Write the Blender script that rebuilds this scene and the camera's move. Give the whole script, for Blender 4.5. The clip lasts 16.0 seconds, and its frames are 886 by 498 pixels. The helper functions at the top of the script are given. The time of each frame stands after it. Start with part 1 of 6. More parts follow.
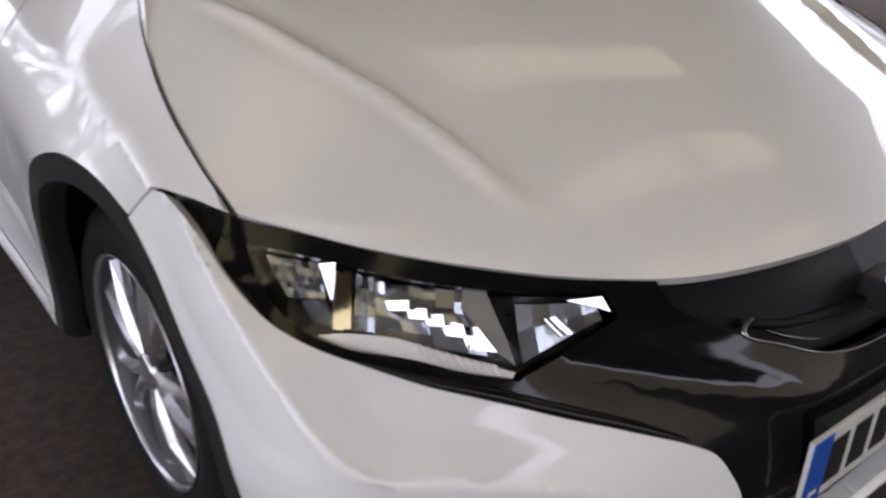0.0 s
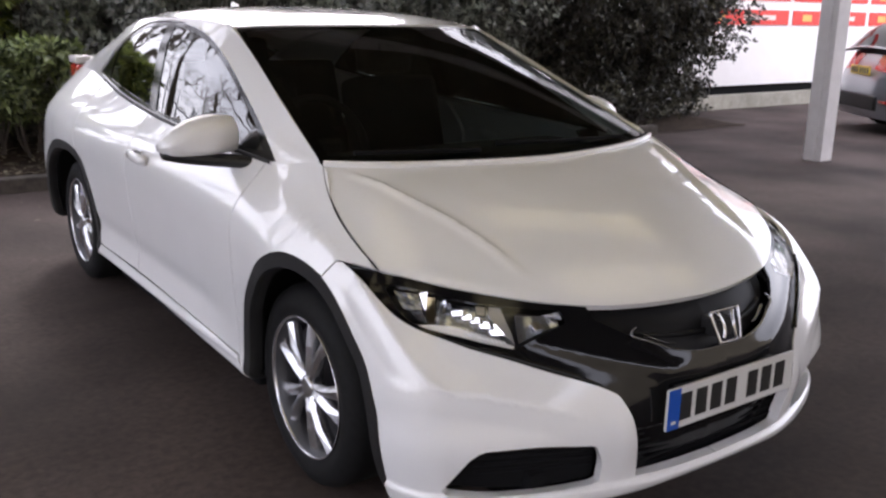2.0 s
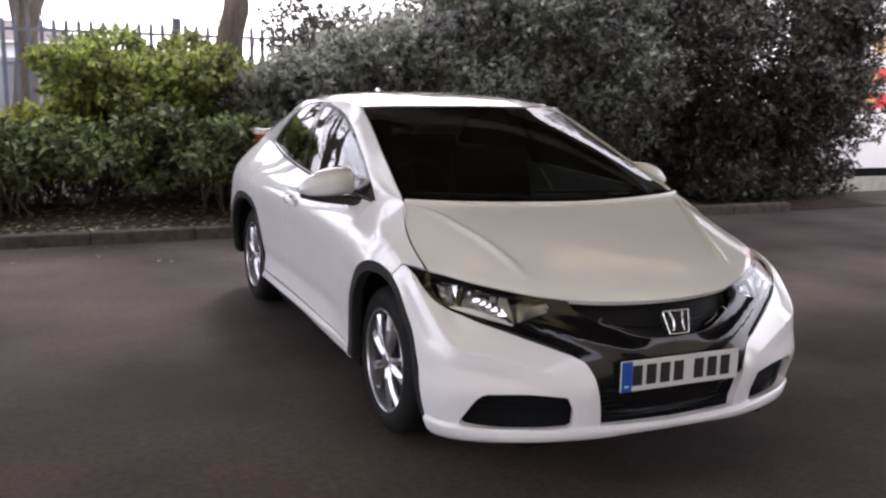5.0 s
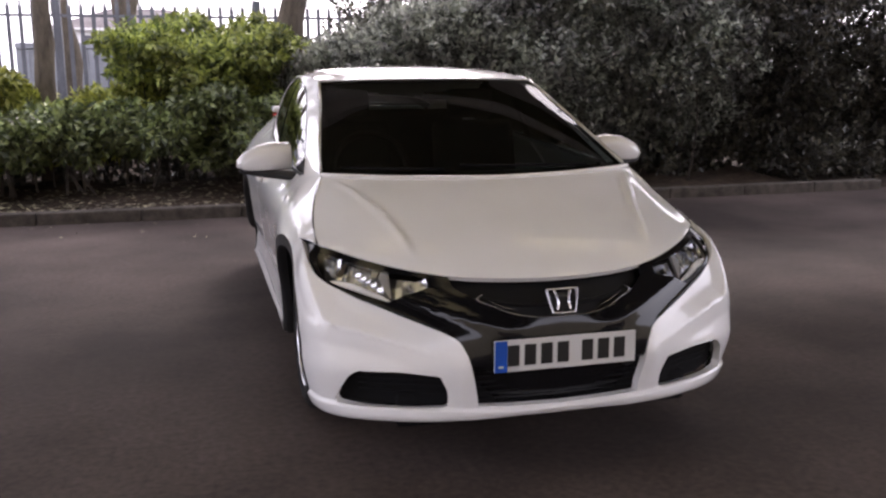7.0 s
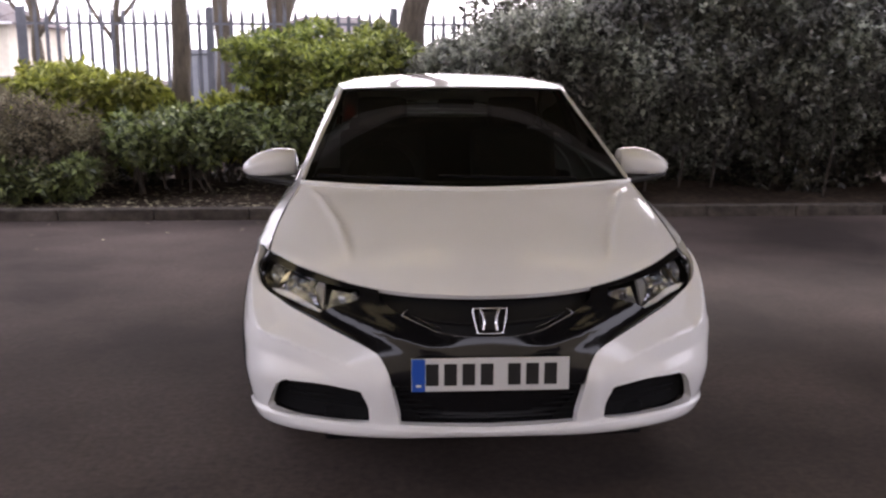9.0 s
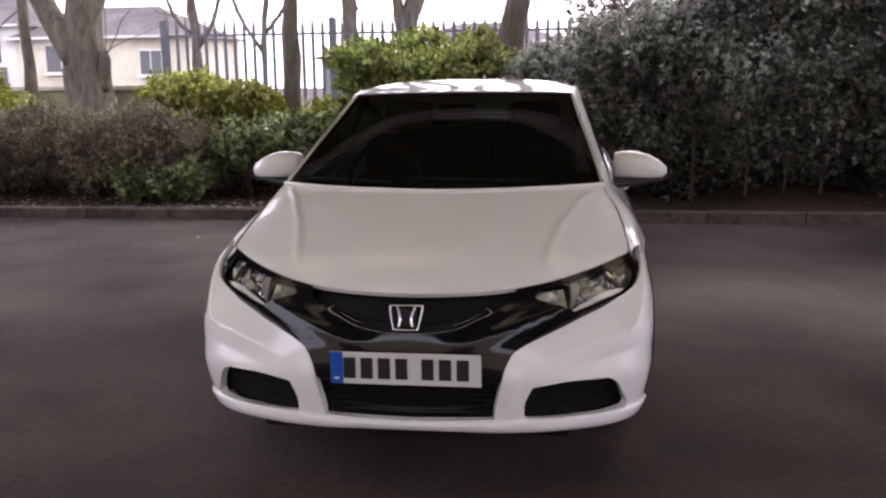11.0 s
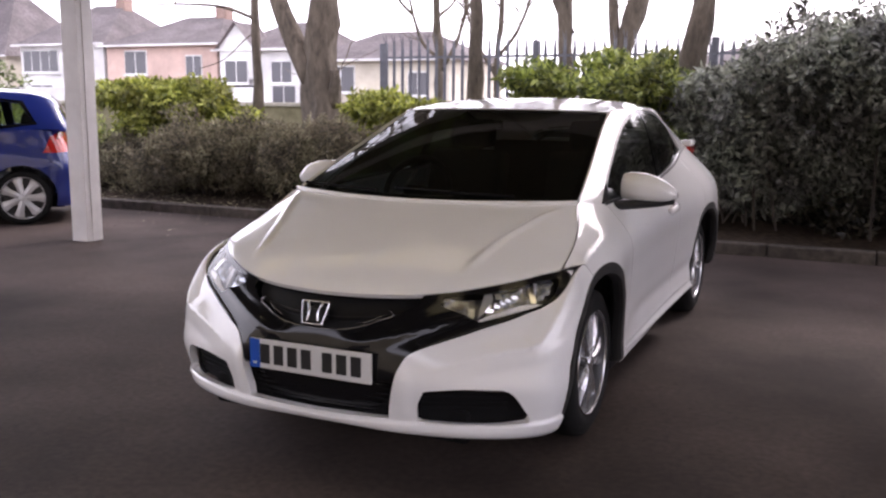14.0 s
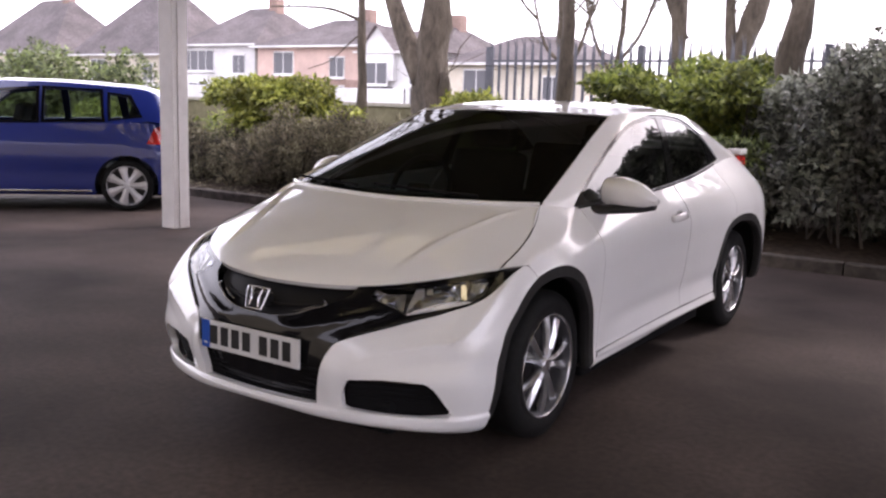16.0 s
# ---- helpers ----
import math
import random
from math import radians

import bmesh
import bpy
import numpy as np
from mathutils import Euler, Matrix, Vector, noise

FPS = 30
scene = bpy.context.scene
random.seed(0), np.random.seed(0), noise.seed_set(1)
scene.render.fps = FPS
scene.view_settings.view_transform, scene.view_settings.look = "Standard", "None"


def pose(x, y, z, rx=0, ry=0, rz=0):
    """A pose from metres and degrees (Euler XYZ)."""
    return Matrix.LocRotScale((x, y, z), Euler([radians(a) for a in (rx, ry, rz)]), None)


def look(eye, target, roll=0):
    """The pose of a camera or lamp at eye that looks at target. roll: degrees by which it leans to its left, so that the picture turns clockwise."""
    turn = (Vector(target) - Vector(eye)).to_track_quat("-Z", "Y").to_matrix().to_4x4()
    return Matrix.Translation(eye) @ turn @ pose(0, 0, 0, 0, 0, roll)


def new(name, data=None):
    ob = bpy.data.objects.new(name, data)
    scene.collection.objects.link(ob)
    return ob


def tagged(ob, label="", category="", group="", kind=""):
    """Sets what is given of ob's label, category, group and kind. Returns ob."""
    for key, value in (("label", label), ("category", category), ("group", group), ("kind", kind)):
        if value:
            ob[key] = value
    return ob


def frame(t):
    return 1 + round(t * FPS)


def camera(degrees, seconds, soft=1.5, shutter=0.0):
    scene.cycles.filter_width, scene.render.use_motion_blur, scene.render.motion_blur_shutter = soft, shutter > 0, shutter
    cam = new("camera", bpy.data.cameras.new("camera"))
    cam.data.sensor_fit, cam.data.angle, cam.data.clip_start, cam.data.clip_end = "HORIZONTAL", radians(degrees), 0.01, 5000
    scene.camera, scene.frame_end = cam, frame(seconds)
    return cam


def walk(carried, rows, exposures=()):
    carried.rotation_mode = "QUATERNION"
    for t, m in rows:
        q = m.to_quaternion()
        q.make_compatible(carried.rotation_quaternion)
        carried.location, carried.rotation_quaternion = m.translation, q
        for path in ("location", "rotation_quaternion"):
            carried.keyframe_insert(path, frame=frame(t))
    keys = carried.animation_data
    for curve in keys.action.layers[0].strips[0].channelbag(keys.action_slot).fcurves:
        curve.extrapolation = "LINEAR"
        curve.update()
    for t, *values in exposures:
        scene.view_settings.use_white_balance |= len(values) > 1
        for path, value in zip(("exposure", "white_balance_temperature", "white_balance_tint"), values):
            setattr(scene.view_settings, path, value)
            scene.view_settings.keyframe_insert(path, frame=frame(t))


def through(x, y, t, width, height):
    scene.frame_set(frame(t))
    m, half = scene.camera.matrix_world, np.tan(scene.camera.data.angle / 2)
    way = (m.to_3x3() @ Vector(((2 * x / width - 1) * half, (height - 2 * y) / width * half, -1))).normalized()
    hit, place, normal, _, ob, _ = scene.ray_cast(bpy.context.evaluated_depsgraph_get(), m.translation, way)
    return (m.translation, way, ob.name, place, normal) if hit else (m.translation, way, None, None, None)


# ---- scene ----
from mathutils.geometry import delaunay_2d_cdt

cam = camera(52.2, 16.0, soft=2.3, shutter=0.5)
PATH = [
    (0, (-1.188, -0.412, 1.278), (-0.092, 0.967, 0.331), 1.4),
    (0.5, (-1.373, -0.592, 1.334), (-0.253, 0.822, 0.471), 1.6),
    (1, (-1.538, -0.869, 1.373), (-0.409, 0.617, 0.654), 1.6),
    (1.5, (-1.719, -1.117, 1.408), (-0.594, 0.427, 0.817), 1.4),
    (2, (-1.926, -1.377, 1.431), (-0.805, 0.199, 0.918), 1.1),
    (2.5, (-2.082, -1.64, 1.431), (-0.967, -0.038, 0.996), 1.2),
    (3, (-2.264, -1.911, 1.454), (-1.176, -0.273, 1.088), 1.4),
    (3.5, (-2.422, -2.151, 1.455), (-1.345, -0.499, 1.124), 1.2),
    (4, (-2.399, -2.285, 1.462), (-1.378, -0.594, 1.15), -0.4),
    (4.5, (-2.258, -2.415, 1.459), (-1.35, -0.663, 1.132), 0.2),
    (7, (-1.174, -2.769, 1.426), (-0.663, -0.877, 1.03), -0.1),
    (7.5, (-0.951, -2.791, 1.439), (-0.518, -0.879, 1.045), -0.6),
    (8, (-0.707, -2.859, 1.44), (-0.389, -0.925, 1.037), -0.3),
    (8.5, (-0.508, -2.855, 1.435), (-0.291, -0.909, 1.031), -0.3),
    (9, (-0.305, -2.821, 1.438), (-0.194, -0.861, 1.053), 0.1),
    (11.5, (0.751, -2.913, 1.438), (0.411, -0.977, 1.069), -1.0),
    (12, (0.974, -2.902, 1.416), (0.551, -0.981, 1.053), -0.9),
    (12.5, (1.167, -2.837, 1.423), (0.666, -0.932, 1.077), -0.2),
    (13, (1.389, -2.802, 1.409), (0.764, -0.93, 1.081), -0.3),
    (13.5, (1.589, -2.763, 1.411), (0.843, -0.937, 1.078), 0.6),
    (14, (1.788, -2.69, 1.397), (0.96, -0.898, 1.076), 0.5),
    (14.5, (1.964, -2.613, 1.403), (1.068, -0.855, 1.08), -0.1),
    (15, (2.164, -2.557, 1.398), (1.203, -0.834, 1.071), 0.3),
    (15.5, (2.341, -2.501, 1.378), (1.302, -0.822, 1.059), 0.5),
    (16, (2.486, -2.374, 1.39), (1.385, -0.736, 1.072), 1.8),
]
walk(cam, [(t, look(eye, target, roll)) for t, eye, target, roll in PATH], [(0, 1.13, 6320, 19), (4, 1.13, 6360, 19), (8, 1.06, 6480, 24), (16, 1.0, 6480, 25)])

# ---- world and light ----
world = bpy.data.worlds.new("sky")
scene.world = world
world.use_nodes = True
wn = world.node_tree.nodes
sky = wn.new("ShaderNodeTexSky")
sky.sky_type = "NISHITA"
sky.sun_disc = False
sky.sun_elevation = radians(38)
sky.sun_rotation = radians(20)
sky.dust_density = 4.0
soften = wn.new("ShaderNodeMixRGB")
soften.inputs[0].default_value = 0.75
soften.inputs[2].default_value = (12.8, 13.1, 14.0, 1)
world.node_tree.links.new(sky.outputs[0], soften.inputs[1])
world.node_tree.links.new(soften.outputs[0], wn["Background"].inputs["Color"])
wn["Background"].inputs["Strength"].default_value = 0.15

sun_data = bpy.data.lights.new("sun", "SUN")
sun_data.energy = 1.2
sun_data.angle = radians(12)
sun_data.color = (1.0, 0.96, 0.9)
sun = new("sun", sun_data)
sun.matrix_world = look((6, 14, 14), (0, 0, 0))


# ---- materials ----
def material(name, color, rough=0.5, metal=0.0, **more):
    m = bpy.data.materials.new(name)
    m.use_nodes = True
    b = m.node_tree.nodes["Principled BSDF"]
    b.inputs["Base Color"].default_value = (*color, 1)
    b.inputs["Roughness"].default_value = rough
    b.inputs["Metallic"].default_value = metal
    for key, value in more.items():
        b.inputs[key.replace("_", " ")].default_value = value
    return m


def grain(m, scale, low, high, detail=6.0, bump=0.0, bump_scale=None, big=0.0, tint=0.25, rough=None, stretch=(1, 1, 1), distance=0.01):
    """Two scales of colour variation between low and high, and a fine relief."""
    nt, n = m.node_tree, m.node_tree.nodes
    b = n["Principled BSDF"]
    co = n.new("ShaderNodeTexCoord")
    mp = n.new("ShaderNodeMapping")
    mp.inputs["Scale"].default_value = stretch
    nt.links.new(co.outputs["Object"], mp.inputs["Vector"])
    a = n.new("ShaderNodeTexNoise")
    a.inputs["Scale"].default_value, a.inputs["Detail"].default_value, a.inputs["Roughness"].default_value = scale, detail, 0.65
    nt.links.new(mp.outputs[0], a.inputs["Vector"])
    ramp = n.new("ShaderNodeValToRGB")
    ramp.color_ramp.elements[0].position, ramp.color_ramp.elements[1].position = 0.32, 0.68
    ramp.color_ramp.elements[0].color, ramp.color_ramp.elements[1].color = (*low, 1), (*high, 1)
    nt.links.new(a.outputs["Fac"], ramp.inputs["Fac"])
    out = ramp.outputs["Color"]
    if big:
        c = n.new("ShaderNodeTexNoise")
        c.inputs["Scale"].default_value, c.inputs["Detail"].default_value = big, 4
        nt.links.new(mp.outputs[0], c.inputs["Vector"])
        r2 = n.new("ShaderNodeValToRGB")
        r2.color_ramp.elements[0].position, r2.color_ramp.elements[1].position = 0.35, 0.7
        r2.color_ramp.elements[0].color = (1 - tint, 1 - tint, 1 - tint, 1)
        r2.color_ramp.elements[1].color = (1 + tint * 0.5, 1 + tint * 0.5, 1 + tint * 0.5, 1)
        nt.links.new(c.outputs["Fac"], r2.inputs["Fac"])
        mul = n.new("ShaderNodeMixRGB")
        mul.blend_type = "MULTIPLY"
        mul.inputs[0].default_value = 1
        nt.links.new(out, mul.inputs[1])
        nt.links.new(r2.outputs["Color"], mul.inputs[2])
        out = mul.outputs[0]
    nt.links.new(out, b.inputs["Base Color"])
    if rough:
        mr = n.new("ShaderNodeMapRange")
        mr.inputs["To Min"].default_value, mr.inputs["To Max"].default_value = rough
        nt.links.new(a.outputs["Fac"], mr.inputs["Value"])
        nt.links.new(mr.outputs[0], b.inputs["Roughness"])
    if bump:
        f = n.new("ShaderNodeTexNoise")
        f.inputs["Scale"].default_value, f.inputs["Detail"].default_value = bump_scale or scale * 4, 5
        nt.links.new(mp.outputs[0], f.inputs["Vector"])
        bp = n.new("ShaderNodeBump")
        bp.inputs["Strength"].default_value, bp.inputs["Distance"].default_value = bump, distance
        nt.links.new(f.outputs["Fac"], bp.inputs["Height"])
        nt.links.new(bp.outputs[0], b.inputs["Normal"])
    return m


def leafy(name, dark, light, rough=0.35, through=0.25):
    """Leaves that differ one from another and from bough to bough, lit a little through."""
    m = material(name, light, rough)
    nt, n = m.node_tree, m.node_tree.nodes
    b = n["Principled BSDF"]
    geo = n.new("ShaderNodeNewGeometry")
    ramp = n.new("ShaderNodeValToRGB")
    ramp.color_ramp.elements[0].color, ramp.color_ramp.elements[1].color = (*dark, 1), (*light, 1)
    ramp.color_ramp.elements[0].position = 0.12
    nt.links.new(geo.outputs["Random Per Island"], ramp.inputs["Fac"])
    co = n.new("ShaderNodeTexCoord")
    bough = n.new("ShaderNodeTexNoise")
    bough.inputs["Scale"].default_value, bough.inputs["Detail"].default_value = 2.2, 3
    nt.links.new(co.outputs["Object"], bough.inputs["Vector"])
    hue = n.new("ShaderNodeValToRGB")
    hue.color_ramp.elements[0].position, hue.color_ramp.elements[1].position = 0.35, 0.66
    hue.color_ramp.elements[0].color, hue.color_ramp.elements[1].color = (0.74, 0.70, 0.72, 1), (1.36, 1.40, 1.25, 1)
    nt.links.new(bough.outputs["Fac"], hue.inputs["Fac"])
    mul = n.new("ShaderNodeMixRGB")
    mul.blend_type = "MULTIPLY"
    mul.inputs[0].default_value = 1
    nt.links.new(ramp.outputs["Color"], mul.inputs[1])
    nt.links.new(hue.outputs["Color"], mul.inputs[2])
    nt.links.new(mul.outputs[0], b.inputs["Base Color"])
    t = n.new("ShaderNodeBsdfTranslucent")
    nt.links.new(mul.outputs[0], t.inputs["Color"])
    mix = n.new("ShaderNodeMixShader")
    mix.inputs[0].default_value = through
    nt.links.new(b.outputs[0], mix.inputs[1])
    nt.links.new(t.outputs[0], mix.inputs[2])
    nt.links.new(mix.outputs[0], n["Material Output"].inputs["Surface"])
    return m


def paint(name, color, fleck=0.02):
    """Car paint: a clear coat over a base with a faint pearl grain and dust."""
    m = material(name, color, 0.35, 0.0, Coat_Weight=1.0, Coat_Roughness=0.022)
    lo = tuple(c * (1 - fleck) for c in color)
    grain(m, 900, lo, color, 2, big=3.0, tint=0.03)
    return m


WHITE = paint("white_paint", (0.835, 0.835, 0.84))
BLUE = paint("blue_paint", (0.002, 0.016, 0.17), 0.2)
SILVER = material("silver_paint", (0.36, 0.37, 0.40), 0.32, 0.7, Coat_Weight=1.0)
GLOSS = material("piano_black", (0.006, 0.006, 0.007), 0.09, Specular_IOR_Level=0.35)
BAR_CHROME = material("bar_chrome", (0.24, 0.24, 0.25), 0.08, 1.0)
BADGE = material("badge_chrome", (0.55, 0.55, 0.57), 0.08, 1.0)
GRILLE = material("grille_black", (0.006, 0.006, 0.007), 0.5, Specular_IOR_Level=0.2)
PLASTIC = grain(material("black_plastic", (0.015, 0.015, 0.016), 0.55), 300, (0.006, 0.006, 0.0065), (0.012, 0.012, 0.0125), bump=0.15)
CAVITY = material("cavity_black", (0.006, 0.006, 0.007), 0.8, Specular_IOR_Level=0.15)
CHROME = material("chrome", (0.85, 0.85, 0.87), 0.07, 1.0)
ALLOY = material("alloy_silver", (0.60, 0.60, 0.62), 0.26, 0.9)
ALLOY_PALE = material("pale_alloy", (0.62, 0.62, 0.64), 0.35, 0.4)
ALLOY_DARK = material("alloy_recess", (0.06, 0.06, 0.065), 0.5, 0.5)
RUBBER = grain(material("tyre_rubber", (0.02, 0.02, 0.021), 0.75, Specular_IOR_Level=0.25), 60, (0.004, 0.004, 0.0043), (0.009, 0.009, 0.0095), bump=0.2)
SMOKED = material("smoked_chrome", (0.20, 0.20, 0.21), 0.10, 1.0)
BEZEL = material("lamp_bezel", (0.07, 0.07, 0.072), 0.3, 0.6)
FACET = material("reflector_facet", (0.52, 0.545, 0.60), 0.2, 0.9)
FROST = material("frosted_panel", (0.34, 0.335, 0.33), 0.35, 0.2, Coat_Weight=0.6)
LIGHTBAR = material("light_bar", (0.93, 0.93, 0.94), 0.18, Specular_IOR_Level=0.9)
LAMP_RED = material("red_lens", (0.45, 0.02, 0.015), 0.1, Coat_Weight=1.0)
AMBER = material("amber_bulb", (0.30, 0.28, 0.23), 0.3)
PLATE = material("plate_white", (0.64, 0.64, 0.63), 0.35)
PLATE_YELLOW = material("plate_yellow", (0.75, 0.52, 0.05), 0.35)
PLATE_BLUE = material("plate_blue", (0.01, 0.08, 0.42), 0.35)
INK = material("plate_ink", (0.012, 0.012, 0.012), 0.45)
SEAT = grain(material("seat_cloth", (0.02, 0.02, 0.022), 0.9), 120, (0.014, 0.014, 0.016), (0.03, 0.03, 0.032))
DASH = material("dash_plastic", (0.012, 0.012, 0.013), 0.6)


def glass(name, color=(1, 1, 1), clear=0.85, least=0.045, bend=5.0):
    m = bpy.data.materials.new(name)
    m.use_nodes = True
    nt, n = m.node_tree, m.node_tree.nodes
    n.remove(n["Principled BSDF"])
    g = n.new("ShaderNodeBsdfGlossy")
    g.inputs["Roughness"].default_value = 0.01
    t = n.new("ShaderNodeBsdfTransparent")
    t.inputs["Color"].default_value = (*[c * clear for c in color], 1)
    lw = n.new("ShaderNodeLayerWeight")
    lw.inputs["Blend"].default_value = 0.5
    power = n.new("ShaderNodeMath")
    power.operation = "POWER"
    power.inputs[1].default_value = bend
    fr = n.new("ShaderNodeMapRange")
    fr.inputs["To Min"].default_value, fr.inputs["To Max"].default_value = least, 1.0
    nt.links.new(lw.outputs["Facing"], power.inputs[0])
    nt.links.new(power.outputs[0], fr.inputs["Value"])
    mix = n.new("ShaderNodeMixShader")
    nt.links.new(fr.outputs[0], mix.inputs[0])
    nt.links.new(t.outputs[0], mix.inputs[1])
    nt.links.new(g.outputs[0], mix.inputs[2])
    nt.links.new(mix.outputs[0], n["Material Output"].inputs["Surface"])
    return m


SCREEN_GLASS = glass("windscreen_glass", (0.75, 0.85, 0.8), 0.4, 0.115, 9.0)
CAR_GLASS = glass("pale_car_glass", (0.8, 0.88, 0.85), 0.7)
REAR_GLASS = glass("rear_glass", (0.6, 0.68, 0.66), 0.05)
SIDE_GLASS = glass("side_glass", (0.6, 0.68, 0.66), 0.3, 0.08, 3.6)
LENS = glass("lamp_lens", (1, 1, 1), 0.96)
HOUSE_GLASS = material("house_glass", (0.10, 0.10, 0.11), 0.25)

ASPHALT = grain(material("asphalt", (0.05, 0.05, 0.05), 0.85, Specular_IOR_Level=0.12), 30, (0.052, 0.040, 0.0355), (0.099, 0.077, 0.0685), 10, bump=0.4, bump_scale=180, big=0.7, tint=0.55, rough=(0.65, 0.9), distance=0.006)
CONCRETE = grain(material("kerb_concrete", (0.2, 0.19, 0.17), 0.9, Specular_IOR_Level=0.2), 9, (0.050, 0.043, 0.037), (0.118, 0.102, 0.088), bump=0.4, big=1.3, tint=0.3)
PALE_CONCRETE = grain(material("pale_concrete", (0.4, 0.38, 0.32), 0.9), 6, (0.30, 0.28, 0.22), (0.45, 0.42, 0.35), bump=0.3, big=0.8)
SOIL = grain(material("soil", (0.05, 0.04, 0.03), 0.95, Specular_IOR_Level=0.1), 14, (0.022, 0.016, 0.012), (0.075, 0.055, 0.04), bump=0.8, big=1.5)
GRASS = grain(material("lawn", (0.1, 0.16, 0.05), 0.95), 30, (0.045, 0.06, 0.02), (0.10, 0.12, 0.045), bump=0.6, big=0.6)
BARK = grain(material("bark", (0.2, 0.17, 0.13), 0.9), 11, (0.056, 0.043, 0.031), (0.155, 0.125, 0.092), bump=0.9, bump_scale=26, big=2.2, tint=0.35, stretch=(1, 1, 0.35), distance=0.03)
# darker copy of the twig colour, with the shrubs' inner shade put in
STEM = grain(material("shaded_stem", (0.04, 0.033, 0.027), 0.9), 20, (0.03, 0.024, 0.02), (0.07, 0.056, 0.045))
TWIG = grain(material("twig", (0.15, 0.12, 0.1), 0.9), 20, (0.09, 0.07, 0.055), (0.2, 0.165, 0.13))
STEEL = grain(material("painted_steel", (0.55, 0.55, 0.57), 0.45), 5, (0.63, 0.605, 0.60), (0.73, 0.705, 0.70), bump=0.05, big=1.1, tint=0.1)
FENCE = grain(material("galvanised", (0.13, 0.135, 0.155), 0.55, 0.3), 6, (0.10, 0.104, 0.122), (0.155, 0.16, 0.185), big=0.8)
CONTAINER = grain(material("container_paint", (0.3, 0.31, 0.35), 0.5), 5, (0.27, 0.28, 0.32), (0.34, 0.35, 0.39), bump=0.1, big=0.7)


def translucent_sheet(name, color, share):
    """Plastic roof sheet that lets part of the daylight through."""
    m = material(name, color, 0.6)
    nt, n = m.node_tree, m.node_tree.nodes
    t = n.new("ShaderNodeBsdfTranslucent")
    mix = n.new("ShaderNodeMixShader")
    mix.inputs[0].default_value = share
    no = n.new("ShaderNodeTexNoise")
    no.inputs["Scale"].default_value = 0.7
    ramp = n.new("ShaderNodeValToRGB")
    ramp.color_ramp.elements[0].color = (*[c * 0.85 for c in color], 1)
    ramp.color_ramp.elements[1].color = (*color, 1)
    nt.links.new(no.outputs["Fac"], ramp.inputs["Fac"])
    for b in (n["Principled BSDF"].inputs["Base Color"], t.inputs["Color"]):
        nt.links.new(ramp.outputs["Color"], b)
    nt.links.new(n["Principled BSDF"].outputs[0], mix.inputs[1])
    nt.links.new(t.outputs[0], mix.inputs[2])
    nt.links.new(mix.outputs[0], n["Material Output"].inputs["Surface"])
    return m


CEILING = grain(material("canopy_sheet", (0.14, 0.12, 0.10), 0.8), 4, (0.127, 0.108, 0.060), (0.193, 0.167, 0.095), big=0.4, tint=0.15)
ROOFLIGHT = translucent_sheet("rooflight_sheet", (0.70, 0.65, 0.48), 0.8)
BOARD = grain(material("board_white", (0.82, 0.80, 0.78), 0.5), 2, (0.79, 0.75, 0.715), (0.85, 0.81, 0.775))
SIGN_RED = material("sign_red", (0.72, 0.045, 0.03), 0.5)
SIGN_ORANGE = material("sign_orange", (0.85, 0.42, 0.10), 0.5)
SIGN_PALE = material("sign_pale", (0.85, 0.62, 0.55), 0.5)
MOSSY = grain(material("mossy_render", (0.2, 0.18, 0.1), 0.95), 5, (0.13, 0.12, 0.065), (0.24, 0.215, 0.13), bump=0.3, big=0.9)
RENDER_PEACH = grain(material("peach_render", (0.6, 0.45, 0.36), 0.9), 3, (0.60, 0.43, 0.37), (0.68, 0.50, 0.43), bump=0.1, big=0.5)
RENDER_CREAM = grain(material("cream_render", (0.68, 0.62, 0.5), 0.9), 3, (0.62, 0.56, 0.45), (0.72, 0.66, 0.55), bump=0.1, big=0.5)
WALL_TAN = grain(material("tan_render", (0.4, 0.34, 0.27), 0.9), 3, (0.36, 0.325, 0.245), (0.44, 0.40, 0.305), bump=0.1, big=0.5)
RENDER_WHITE = grain(material("white_render", (0.78, 0.77, 0.76), 0.9), 3, (0.72, 0.71, 0.70), (0.80, 0.79, 0.78), bump=0.1, big=0.5)
BRICK = grain(material("brick", (0.3, 0.13, 0.09), 0.9), 7, (0.27, 0.18, 0.145), (0.37, 0.26, 0.22), bump=0.3, big=1.0)
SLATE = grain(material("roof_tile", (0.13, 0.11, 0.11), 0.8), 6, (0.18, 0.155, 0.158), (0.30, 0.262, 0.262), bump=0.4, big=0.7)
LEAF_DARK = leafy("laurel_leaf", (0.056, 0.060, 0.050), (0.375, 0.39, 0.345), 0.28, 0.38)
# dark leaves of the far evergreens; also fills in shade low under the shrubs
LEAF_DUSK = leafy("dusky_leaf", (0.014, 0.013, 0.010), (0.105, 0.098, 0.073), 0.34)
LEAF_GREEN = leafy("bush_leaf", (0.055, 0.080, 0.020), (0.34, 0.385, 0.09), 0.5)
LEAF_LIME = leafy("lime_leaf", (0.10, 0.118, 0.02), (0.42, 0.44, 0.095), 0.55, 0.3)
LEAF_MID = leafy("shrub_leaf", (0.040, 0.055, 0.023), (0.27, 0.325, 0.13), 0.42)
LEAF_BROWN = leafy("dry_leaf", (0.075, 0.066, 0.046), (0.36, 0.325, 0.23), 0.75)


